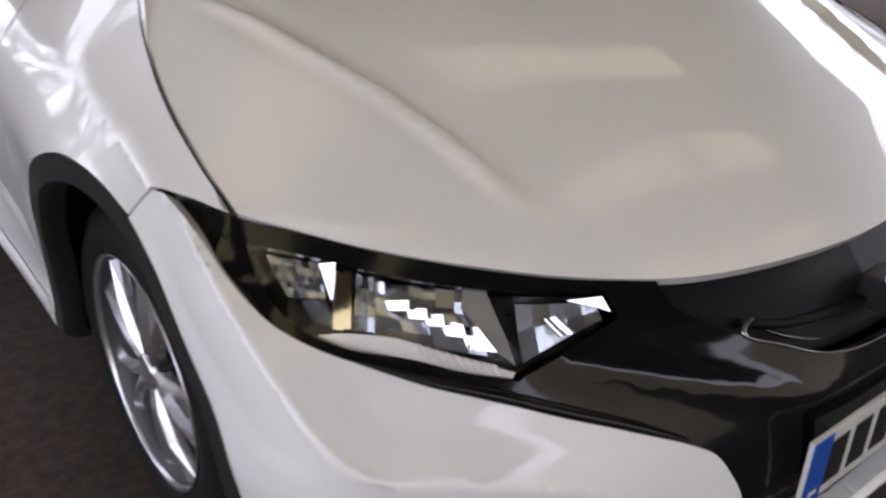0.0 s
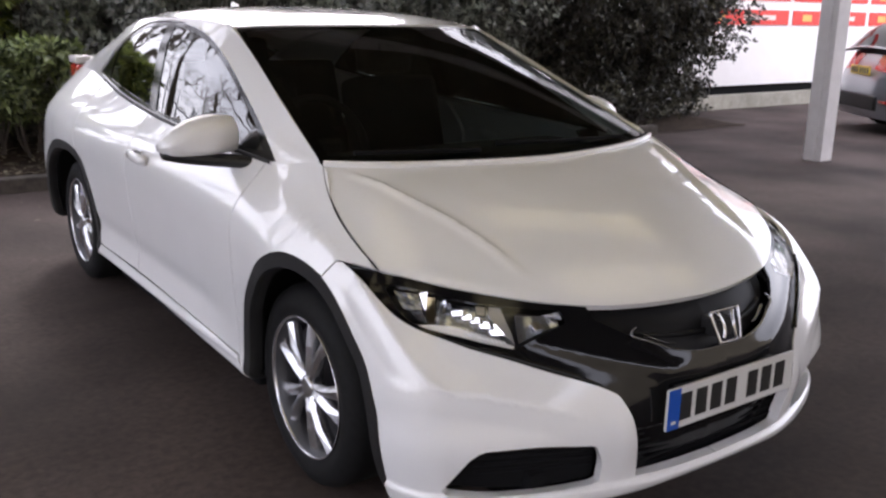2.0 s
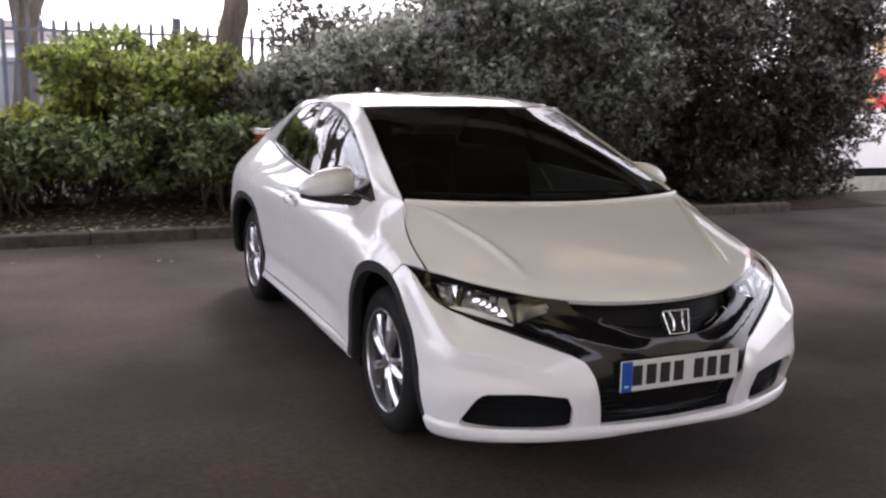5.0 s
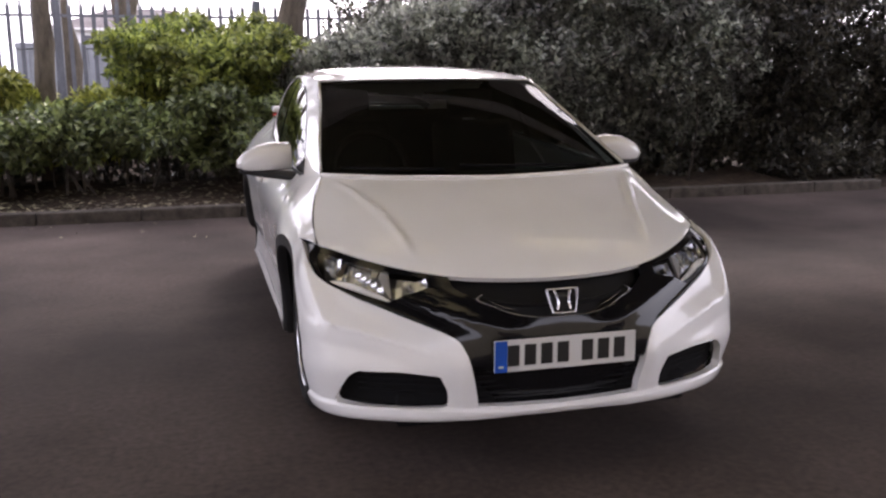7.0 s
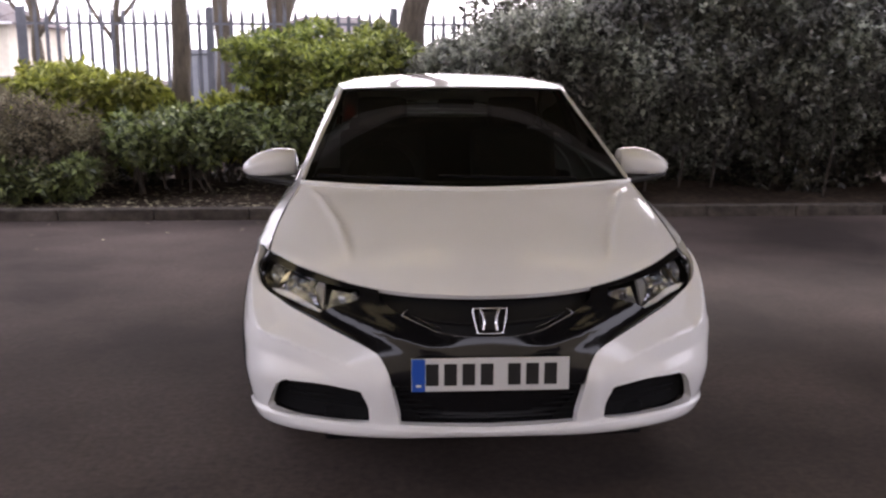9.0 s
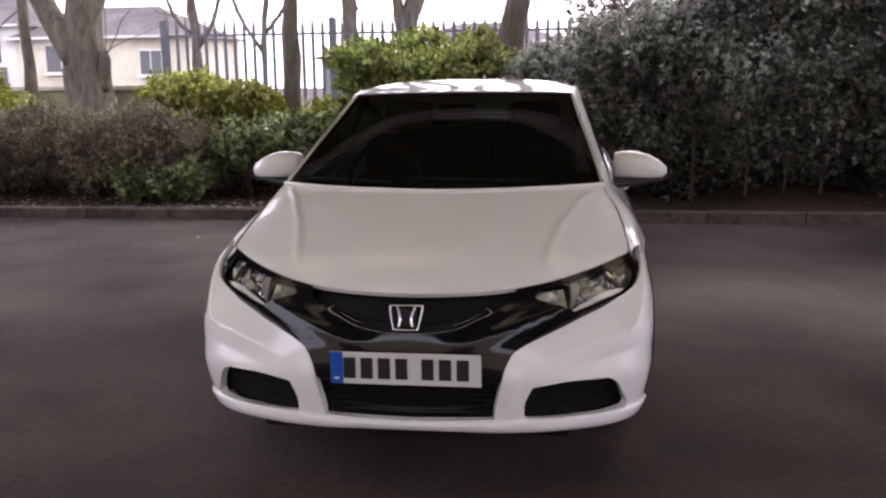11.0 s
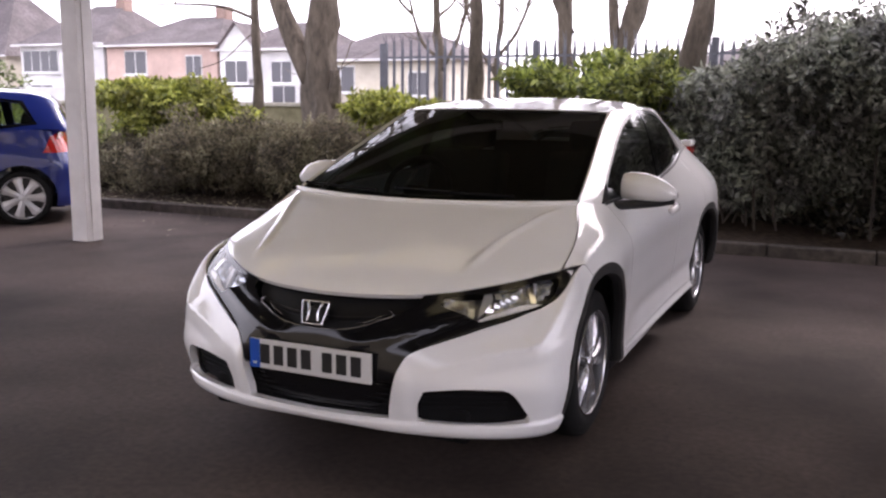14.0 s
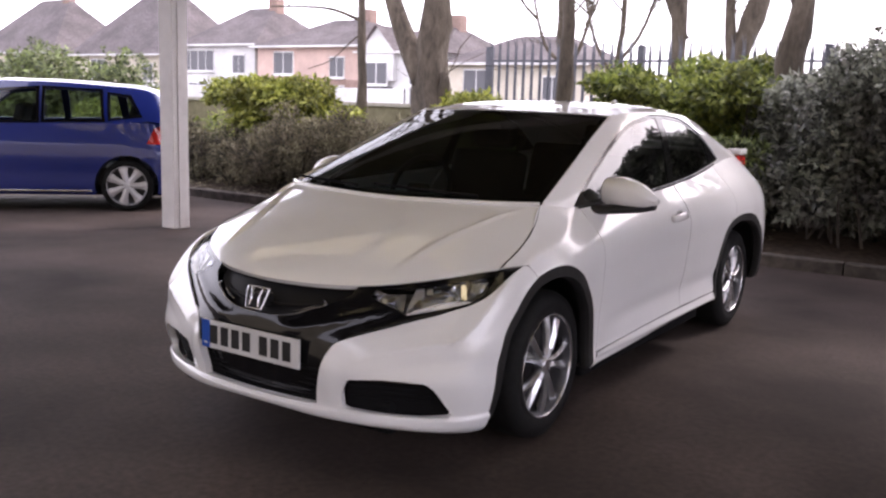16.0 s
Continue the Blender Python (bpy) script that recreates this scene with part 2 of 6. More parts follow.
# ---- building blocks ----
def mesh_object(name, verts, faces, mats, parent=None, smooth=False, slots=None):
    me = bpy.data.meshes.new(name)
    me.from_pydata([tuple(v) for v in verts], [], faces)
    for m in (mats if isinstance(mats, (list, tuple)) else [mats]):
        me.materials.append(m)
    if slots is not None:
        me.polygons.foreach_set("material_index", slots)
    me.polygons.foreach_set("use_smooth", [smooth] * len(me.polygons))
    me.update()
    ob = new(name, me)
    if parent:
        ob.parent = parent
    return ob


def part(name, bm, mat, parent=None, label="", smooth=False):
    me = bpy.data.meshes.new(name)
    bm.normal_update()
    bm.to_mesh(me)
    bm.free()
    for m in (mat if isinstance(mat, (list, tuple)) else [mat]):
        me.materials.append(m)
    me.polygons.foreach_set("use_smooth", [smooth] * len(me.polygons))
    ob = new(name, me)
    if parent:
        ob.parent = parent
    return tagged(ob, label)


def thing(name, label, category, at=(0, 0, 0), group="", kind="", turn=0):
    ob = new(name)
    ob.empty_display_size = 0.1
    ob.matrix_basis = pose(*at, 0, 0, turn)
    return tagged(ob, label, category, group, kind)


def box(bm, a, b, bevel=0.0, m=None, slot=0):
    """A box between two corners, its edges bevelled."""
    c = [(x + y) / 2 for x, y in zip(a, b)]
    d = [abs(y - x) for x, y in zip(a, b)]
    r = bmesh.ops.create_cube(bm, size=1, matrix=(m or Matrix()) @ Matrix.Translation(c) @ Matrix.Diagonal((*d, 1)))
    faces = {f for v in r["verts"] for f in v.link_faces}
    for f in faces:
        f.material_index = slot
    if bevel:
        bmesh.ops.bevel(bm, geom=list({e for v in r["verts"] for e in v.link_edges}), offset=bevel, segments=2, affect="EDGES", profile=0.6)
    return bm


def boxed(name, a, b, mat, parent=None, bevel=0.0, label=""):
    return part(name, box(bmesh.new(), a, b, bevel), mat, parent, label)


def catmull(p, n):
    """A smooth line of n points through the control points p."""
    p = np.asarray(p, float)
    k = len(p) - 1
    if k == 1:
        return p[0] + np.linspace(0, 1, n)[:, None] * (p[1] - p[0])
    q = np.vstack([2 * p[0] - p[1], p, 2 * p[-1] - p[-2]])
    t = np.linspace(0, k, n)
    i = np.minimum(t.astype(int), k - 1)
    f = (t - i)[:, None]
    a, b, c, d = q[i], q[i + 1], q[i + 2], q[i + 3]
    return 0.5 * (2 * b + (c - a) * f + (2 * a - 5 * b + 4 * c - d) * f ** 2 + (3 * b - a - 3 * c + d) * f ** 3)


class Skin:
    """A smooth surface through a net of points: rows of sections, each from one side to the other."""

    def __init__(self, net, fine=(160, 60)):
        self.net = np.asarray(net, float)
        self.nu, self.nv = self.net.shape[0] - 1, self.net.shape[1] - 1
        cols = np.stack([catmull(self.net[:, j], 400) for j in range(self.nv + 1)], 1)
        mid = cols[:, self.nv // 2]
        self.length = np.concatenate([[0], np.cumsum(np.linalg.norm(np.diff(mid, axis=0), axis=1))])
        self.tu = np.linspace(0, self.nu, 400)
        self.height = np.linalg.norm(np.diff(self.net.mean(0), axis=0), axis=1).sum() / self.nv
        gu, gv = np.meshgrid(np.linspace(0, self.nu, fine[0]), np.linspace(0, self.nv, fine[1]), indexing="ij")
        self.gu, self.gv = gu.ravel(), gv.ravel()
        self.gp = self.at(self.gu, self.gv)

    def _weights(self, t, n):
        t = np.clip(t, 0, n)
        i = np.minimum(t.astype(int), n - 1)
        f = t - i
        w = np.stack([-0.5 * f + f ** 2 - 0.5 * f ** 3, 1 - 2.5 * f ** 2 + 1.5 * f ** 3, 0.5 * f + 2 * f ** 2 - 1.5 * f ** 3, -0.5 * f ** 2 + 0.5 * f ** 3], 1)
        return i, w

    def at(self, u, v):
        u, v = np.atleast_1d(np.asarray(u, float)), np.atleast_1d(np.asarray(v, float))
        n = self.net
        q = np.concatenate([2 * n[:1] - n[1:2], n, 2 * n[-1:] - n[-2:-1]], 0)
        q = np.concatenate([2 * q[:, :1] - q[:, 1:2], q, 2 * q[:, -1:] - q[:, -2:-1]], 1)
        iu, wu = self._weights(u, self.nu)
        iv, wv = self._weights(v, self.nv)
        out = np.zeros((len(u), 3))
        for a in range(4):
            for b in range(4):
                out += (wu[:, a] * wv[:, b])[:, None] * q[iu + a, iv + b]
        return out

    def normal(self, u, v, h=0.01):
        du = self.at(np.clip(u + h, 0, self.nu), v) - self.at(np.clip(u - h, 0, self.nu), v)
        dv = self.at(u, np.clip(v + h, 0, self.nv)) - self.at(u, np.clip(v - h, 0, self.nv))
        n = np.cross(du, dv)
        return n / np.maximum(np.linalg.norm(n, axis=1), 1e-9)[:, None]

    def find(self, pts, axes):
        """The surface's (u, v) where its coordinates on these two axes are those of pts. Rows may carry a third number, a guess at the third axis."""
        got = []
        third = 3 - sum(axes)
        for p in pts:
            d = (self.gp[:, axes[0]] - p[0]) ** 2 + (self.gp[:, axes[1]] - p[1]) ** 2
            if len(p) > 2:
                d = d + 0.3 * (self.gp[:, third] - p[2]) ** 2
            k = int(np.argmin(d))
            u, v = self.gu[k], self.gv[k]
            for _ in range(6):
                c = self.at([u, u + 1e-3, u], [v, v, v + 1e-3])[:, list(axes)]
                j = np.stack([(c[1] - c[0]) / 1e-3, (c[2] - c[0]) / 1e-3], 1)
                if abs(np.linalg.det(j)) < 1e-9:
                    break
                s = np.linalg.solve(j, np.array(p[:2]) - c[0])
                s = np.clip(s, -0.3, 0.3)
                u, v = float(np.clip(u + s[0], 0, self.nu)), float(np.clip(v + s[1], 0, self.nv))
            got.append((u, v))
        return np.array(got)

    def flat(self, uv):
        return np.stack([np.interp(uv[:, 0], self.tu, self.length), uv[:, 1] * self.height], 1)

    def unflat(self, st):
        return np.stack([np.interp(st[:, 0], self.length, self.tu), st[:, 1] / self.height], 1)


def inside(p, poly):
    x, y = p[:, 0], p[:, 1]
    r = np.zeros(len(p), bool)
    q = np.roll(poly, 1, 0)
    for (x1, y1), (x2, y2) in zip(poly, q):
        c = (y1 > y) != (y2 > y)
        if y1 != y2:
            r ^= c & (x < (x2 - x1) * (y - y1) / (y2 - y1) + x1)
    return r


def resample(poly, step):
    """A closed line with points about step apart, keeping its corners."""
    out = []
    for a, b in zip(poly, np.roll(poly, -1, 0)):
        n = max(1, int(np.linalg.norm(b - a) / step + 0.5))
        out += [a + (b - a) * i / n for i in range(n)]
    return np.array(out)


def sheet(name, skin, outline, mat, parent, holes=(), step=0.03, depth=0.012, offset=0.0, mirror=False, label="", shape=None, lines=()):
    """A panel cut out of a skin along outline (u, v), with holes, and with its rim turned inwards by depth."""
    loops = []
    for lp in (outline, *holes):
        f = skin.flat(np.asarray(lp, float))
        keep = np.linalg.norm(f - np.roll(f, 1, 0), axis=1) > 1e-4
        loops.append(resample(f[keep], step))
    lo, hi = loops[0].min(0), loops[0].max(0)
    gx, gy = np.meshgrid(np.arange(lo[0] + step / 2, hi[0], step), np.arange(lo[1] + step / 2, hi[1], step), indexing="ij")
    g = np.stack([gx.ravel(), gy.ravel()], 1)
    g[:, 1] += (np.arange(len(g)) // gx.shape[1] % 2) * step * 0.25
    ok = inside(g, loops[0])
    for h in loops[1:]:
        ok &= ~inside(g, h)
    border = np.vstack(loops)
    if ok.any():
        g = g[ok]
        near = np.array([((border - p) ** 2).sum(1).min() for p in g])
        g = g[near > (step * 0.5) ** 2]
    else:
        g = g[:0]
    runs = []
    for ln in lines:
        f = skin.flat(np.asarray(ln, float))
        run = [f[0]]
        for q in f[1:]:
            if np.linalg.norm(q - run[-1]) > step * 0.6:
                run.append(q)
        run = np.array(run)
        free = inside(run, loops[0]) & (np.array([((border - q) ** 2).sum(1).min() for q in run]) > (step * 0.5) ** 2)
        if free.any():
            runs.append((run, free))
            if len(g):
                g = g[np.array([((run - q) ** 2).sum(1).min() for q in g]) > (step * 0.55) ** 2]
    folds = [run[free] for run, free in runs]
    edges, k = [], len(border)
    for run, free in runs:
        n = int(free.sum())
        where = np.cumsum(free) - 1
        edges += [(k + where[i], k + where[i + 1]) for i in range(len(run) - 1) if free[i] and free[i + 1]]
        k += n
    edges = [(int(a), int(b)) for a, b in edges]
    pts = np.vstack([border, *folds, g])
    k = 0
    for lp in loops:
        n = len(lp)
        edges += [(k + i, k + (i + 1) % n) for i in range(n)]
        k += n
    vs, _, fs, _, _, _ = delaunay_2d_cdt([Vector(p) for p in pts], edges, [], 0, 1e-7)
    vs = np.array([(v.x, v.y) for v in vs])
    tri = np.array([f for f in fs if len(f) == 3])
    c = vs[tri].mean(1)
    ok = inside(c, loops[0])
    for h in loops[1:]:
        ok &= ~inside(c, h)
    tri = tri[ok]
    uv = skin.unflat(vs)
    p, nrm = skin.at(uv[:, 0], uv[:, 1]), skin.normal(uv[:, 0], uv[:, 1])
    p = p + nrm * offset
    if shape:
        p = shape(p, nrm)
    a = p[tri]
    flip = (np.cross(a[:, 1] - a[:, 0], a[:, 2] - a[:, 0]) * nrm[tri[:, 0]]).sum(1) < 0
    tri[flip] = tri[flip][:, ::-1]
    verts, faces = [tuple(v) for v in p], [tuple(int(i) for i in t) for t in tri]
    if depth:
        count = {}
        for t in faces:
            for i in range(3):
                e = (t[i], t[(i + 1) % 3])
                count[e] = 1
        rim = [e for e in count if (e[1], e[0]) not in count]
        idx = {}
        for e in rim:
            for i in e:
                if i not in idx:
                    idx[i] = len(verts)
                    verts.append(tuple(p[i]))
                    verts.append(tuple(p[i] - nrm[i] * depth))
        for i, j in rim:
            faces.append((idx[j], idx[i], idx[i] + 1, idx[j] + 1))
    if mirror:
        verts = [(-x, y, z) for x, y, z in verts]
        faces = [f[::-1] for f in faces]
    ob = mesh_object(name, verts, faces, mat, parent, smooth=True)
    return tagged(ob, label)


def tube(bm, pts, radii, sides=8, cap=True):
    """A round tube through pts; radii one number or one a point."""
    pts = [Vector(p) for p in pts]
    radii = radii if isinstance(radii, (list, tuple, np.ndarray)) else [radii] * len(pts)
    rings, ref = [], Vector((0.31, 0.17, 0.93))
    for i, p in enumerate(pts):
        d = (pts[min(i + 1, len(pts) - 1)] - pts[max(i - 1, 0)]).normalized()
        x = d.cross(ref)
        if x.length < 0.05:
            x = d.cross(Vector((1, 0, 0)))
        x.normalize()
        y = d.cross(x)
        rings.append([bm.verts.new(p + (x * math.cos(a) + y * math.sin(a)) * radii[i]) for a in (2 * math.pi * k / sides for k in range(sides))])
    for a, b in zip(rings, rings[1:]):
        for k in range(sides):
            bm.faces.new((a[k], a[(k + 1) % sides], b[(k + 1) % sides], b[k]))
    if cap:
        bm.faces.new(rings[0][::-1])
        bm.faces.new(rings[-1])
    return bm


def lathe(bm, profile, sides=32, m=None, slot=0):
    """A turned form about the x axis; profile rows of (x, radius)."""
    m = m or Matrix()
    rings = [[bm.verts.new(m @ Vector((x, r * math.cos(a), r * math.sin(a)))) for a in (2 * math.pi * k / sides for k in range(sides))] for x, r in profile]
    for a, b in zip(rings, rings[1:]):
        for k in range(sides):
            f = bm.faces.new((a[k], b[k], b[(k + 1) % sides], a[(k + 1) % sides]))
            f.material_index = slot
    return bm


# ---- setting ----
tagged(boxed("ground", (-160, -60, -0.3), (160, 140, 0), ASPHALT), "dark worn asphalt of the car park", "ground", kind="structure")


def kerb_stone(x0, x1, y, parent):
    bm = bmesh.new()
    box(bm, (x0 + 0.004, y, -0.02), (x1 - 0.004, y + 0.14, 0.115), 0.018)
    return part("kerb_stone", bm, CONCRETE, parent)


kerb = thing("kerb", "weathered concrete kerb stones along the planting bed", "kerb", kind="structure")
for i in range(18):
    kerb_stone(-10.0 + i * 0.92, -10.0 + (i + 1) * 0.92, 6.08 + random.uniform(-0.008, 0.008), kerb)


def bed_height(x, y):
    return (0.09 + 0.10 * min(1, max(0, y - 6.4))) * min(1, max(0.12, (6.0 - x) / 0.6)) + (0.05 if x < 5.4 else 0.01) * noise.noise((x * 0.9, y * 0.9, 2)) + (0.02 if x < 5.4 else 0.006) * noise.noise((x * 4, y * 4, 5))


def planting_bed():
    bm = bmesh.new()
    bmesh.ops.create_grid(bm, x_segments=150, y_segments=40, size=1)
    for v in bm.verts:
        x, y = -0.8 + v.co.x * 9.2, 8.52 + v.co.y * 2.33
        v.co = (x, y, bed_height(x, y))
    return tagged(part("planting_bed", bm, SOIL, smooth=True), "bare brown soil of the raised planting bed", "soil", kind="structure")


planting_bed()
verge = boxed("verge", (-70, 10.6, 0.0), (8.3, 24, 0.16), GRASS)
tagged(verge, "short green grass verge beyond the bed", "grass", kind="structure")


# canopy over the cars
def canopy():
    roof = thing("canopy_roof", "beige translucent sheet canopy roof with paler rooflights", "canopy", kind="structure")
    z, y0, y1, x0, x1 = 3.6, -6.4, 5.3, -7.2, 7.9
    # strips of opaque sheet with rows of clear panels between them
    lights = [(-1.49, -0.84), (-0.10, 0.55), (1.29, 1.94)]
    cuts = [y0] + [c for pair in lights for c in pair] + [y1]
    for a, b in zip(cuts[::2], cuts[1::2]):
        boxed("roof_sheet", (x0, a, z), (x1, b, z + 0.05), CEILING, roof)
    panels = [(-4.3, -2.95), (-2.72, -1.56), (-1.33, -0.10), (0.85, 2.2), (2.42, 3.4)]
    for a, b in lights:
        x = x0
        for p0, p1 in panels:
            boxed("roof_sheet", (x, a, z), (p0, b, z + 0.05), CEILING, roof)
            boxed("rooflight", (p0, a, z + 0.01), (p1, b, z + 0.02), ROOFLIGHT, roof)
            x = p1
        boxed("roof_sheet", (x, a, z), (x1, b, z + 0.05), CEILING, roof)
    for y in (3.95, -4.0):
        bm = bmesh.new()
        box(bm, (x0, y - 0.08, z - 0.32), (x1, y + 0.08, z - 0.305))
        box(bm, (x0, y - 0.08, z - 0.045), (x1, y + 0.08, z - 0.03))
        box(bm, (x0, y - 0.006, z - 0.305), (x1, y + 0.006, z - 0.045))
        part("beam", bm, STEEL, roof)
    boxed("fascia", (x0, y1, z - 0.25), (x1, y1 + 0.06, z + 0.2), STEEL, roof)
    return roof


canopy()


def canopy_post(x, y, group="canopy posts"):
    p = thing("canopy_post", "pale grey painted steel canopy post on asphalt", "post", (x, y, 0), group)
    bm = bmesh.new()
    box(bm, (-0.10, -0.10, 0.0), (0.10, 0.10, 3.28), 0.006)
    part("column", bm, STEEL, p)
    for s in (-1, 1):
        boxed("cover_strip", (s * 0.104 - 0.004, -0.035, 0.0), (s * 0.104 + 0.004, 0.075, 3.28), STEEL, p, 0.002)
    return p


canopy_post(6.57, 3.95)
canopy_post(-5.2, 3.95)

# unseen wall added behind the camera to block sky and bounce warm light
tagged(boxed("light_wall_back", (-30, -13.3, 0), (30, -13.0, 5.1), WALL_TAN), "unseen tan wall added behind the camera to shape light", "wall", kind="structure")


def lettering(text, size, mat, parent, m, name="letters", depth=0.004, align="LEFT", bold=0.0):
    """Raised letters as one mesh, laid at the pose m."""
    cu = bpy.data.curves.new(name, "FONT")
    cu.body, cu.size, cu.extrude, cu.align_x, cu.offset = text, size, depth, align, bold
    tmp = new("tmp", cu)
    me = bpy.data.meshes.new_from_object(tmp)
    bpy.data.objects.remove(tmp)
    me.materials.clear()
    me.materials.append(mat)
    ob = new(name, me)
    ob.parent = parent
    ob.matrix_basis = m
    return ob


def sign_building():
    s = thing("sign_board", "large white dealer board with red lettering on a pale plinth", "sign", (0, 0, 0))
    boxed("panel", (8.2, 7.70, 0.36), (17.0, 7.95, 4.6), BOARD, s)
    bm = bmesh.new()
    box(bm, (8.2, 7.66, 0.0), (17.0, 8.0, 0.22), 0.01)
    part("plinth", bm, PALE_CONCRETE, s, "stained pale concrete plinth")
    # near-black filler that puts the gap's shade into its colour
    boxed("shadow_gap", (8.2, 7.80, 0.22), (17.0, 7.95, 0.36), CAVITY, s)
    word = lettering("Trade", 0.69, SIGN_RED, s, pose(10.56, 7.69, 2.065, 90), "word", 0.012, bold=0.011)
    word.scale = (1.62, 1, 1)
    for i, x in enumerate((9.15, 11.37, 13.6)):
        for z0, z1 in ((1.655, 1.885), (1.285, 1.51)):
            boxed("red_panel", (x, 7.685, z0), (x + 2.1, 7.70, z1), SIGN_RED, s)
            boxed("line_bar", (x + 0.95, 7.680, z0 + 0.075), (x + 1.75, 7.685, z1 - 0.075), SIGN_PALE, s)
            boxed("icon", (x + 0.25, 7.680, z0 + 0.06), (x + 0.5, 7.685, z1 - 0.06), SIGN_ORANGE, s)
    for k in range(4):
        w = 0.40 - 0.05 * abs(k - 1.2)
        boxed("stripe", (9.92 - w, 7.684, 2.12 + k * 0.078), (9.92 + w, 7.70, 2.165 + k * 0.078), SIGN_ORANGE, s, 0.004)
    boxed("top_panel", (11.9, 7.685, 2.78), (16.5, 7.70, 3.9), SIGN_PALE, s)
    return s


sign_building()


# ---- plants ----
def leaves(name, label, clumps, count, size, mat, category="shrub", seed=1, droop=0.2, shell=0.55, narrow=0.42, low=0.13, bunch=6):
    """Many small folded leaves in bunches at the twig ends, on the outer parts of clumps (x, y, z, rx, ry, rz)."""
    rng = np.random.default_rng(seed)
    c = np.array(clumps, float)
    area = c[:, 3] * c[:, 5] + c[:, 4] * c[:, 5] + c[:, 3] * c[:, 4]
    ends = count // bunch
    k = rng.choice(len(c), ends, p=area / area.sum())
    d = rng.normal(size=(ends, 3))
    d /= np.linalg.norm(d, axis=1)[:, None]
    r = shell + (1.08 - shell) * rng.random(ends) ** 0.6
    lump = np.array([noise.noise(tuple(v * 2.3 + i * 3.1)) for v, i in zip(d, k)])
    r = r * (1 + 0.40 * lump)
    p = c[k, :3] + d * c[k, 3:] * r[:, None]
    ok = p[:, 2] > low + 0.12 * np.sin(p[:, 0] * 7.0) * np.sin(p[:, 1] * 5.0)
    p, d = np.repeat(p[ok], bunch, 0), np.repeat(d[ok], bunch, 0)
    n = len(p)
    # each leaf leans out from its twig end
    ax = 0.55 * d + 0.8 * rng.normal(size=(n, 3)) + np.array([0, 0, 0.12 - droop])
    ax /= np.linalg.norm(ax, axis=1)[:, None]
    sd = np.cross(ax, d + 0.5 * rng.normal(size=(n, 3)) + np.array([0, 0, 0.4]))
    sd /= np.linalg.norm(sd, axis=1)[:, None]
    up = np.cross(sd, ax)
    s = size * (0.6 + 0.8 * rng.random(n))[:, None]
    a = p + ax * s * 0.1
    b = p + ax * s * 1.1 - up * s * 0.10
    l = p + ax * s * 0.55 + sd * s * narrow * 0.5 + up * s * 0.08
    q = p + ax * s * 0.55 - sd * s * narrow * 0.5 + up * s * 0.08
    v = np.stack([a, l, b, q], 1).reshape(-1, 3)
    i = np.arange(n)[:, None] * 4
    f = np.concatenate([i + [0, 1, 2], i + [0, 2, 3]], 1).reshape(-1, 3)
    me = bpy.data.meshes.new(name)
    me.vertices.add(len(v))
    me.vertices.foreach_set("co", v.ravel())
    me.loops.add(f.size)
    me.loops.foreach_set("vertex_index", f.ravel())
    me.polygons.add(len(f))
    me.polygons.foreach_set("loop_start", np.arange(len(f)) * 3)
    me.update(calc_edges=True)
    me.materials.append(mat)
    return new(name, me)


def shrub(label, clumps, count, size, mat, seed, twigs=14, name="shrub", category="shrub", spread=0.8, **kw):
    """A shrub: stems from the ground and a crown of leaves."""
    c = np.array(clumps, float)
    base = (float(c[:, 0].mean()), float(c[:, 1].mean()), 0)
    ob = thing(name, label, category, base)
    crown = leaves("crown", "", [(x - base[0], y - base[1], z, a, b, d) for x, y, z, a, b, d in clumps], count, size, mat, seed=seed, **kw)
    crown.parent = ob
    tagged(crown, kind="stuff")
    rng = random.Random(seed)
    bm = bmesh.new()
    for i in range(twigs):
        x, y, z, a, b, d = rng.choice(clumps)
        foot = Vector((x - base[0] + rng.uniform(-0.5, 0.5) * a, y - base[1] + rng.uniform(0.1, 0.7) * b, 0.05))
        tip = Vector((x - base[0] + rng.uniform(-spread, spread) * a, y - base[1] + rng.uniform(-0.5, 1.0) * spread * b, z + rng.uniform(0.1, 0.9) * d))
        mid = foot.lerp(tip, 0.5) + Vector((rng.uniform(-0.1, 0.1), rng.uniform(-0.1, 0.1), 0))
        tube(bm, catmull([foot, mid, tip], 6), list(np.linspace(0.016, 0.004, 6)), 5)
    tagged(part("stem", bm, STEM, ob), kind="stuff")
    return ob


def row(rng, n, x0, x1, y0, y1, z0, z1, r0, r1, flat=1.0):
    out = []
    for i in range(n):
        x = x0 + (x1 - x0) * (i + rng.random()) / n
        r = rng.uniform(r0, r1)
        out.append((x, rng.uniform(y0, y1), rng.uniform(z0, z1), r, r * rng.uniform(0.8, 1.1), r * rng.uniform(0.8, 1.15) * flat))
    return out


g = random.Random(5)
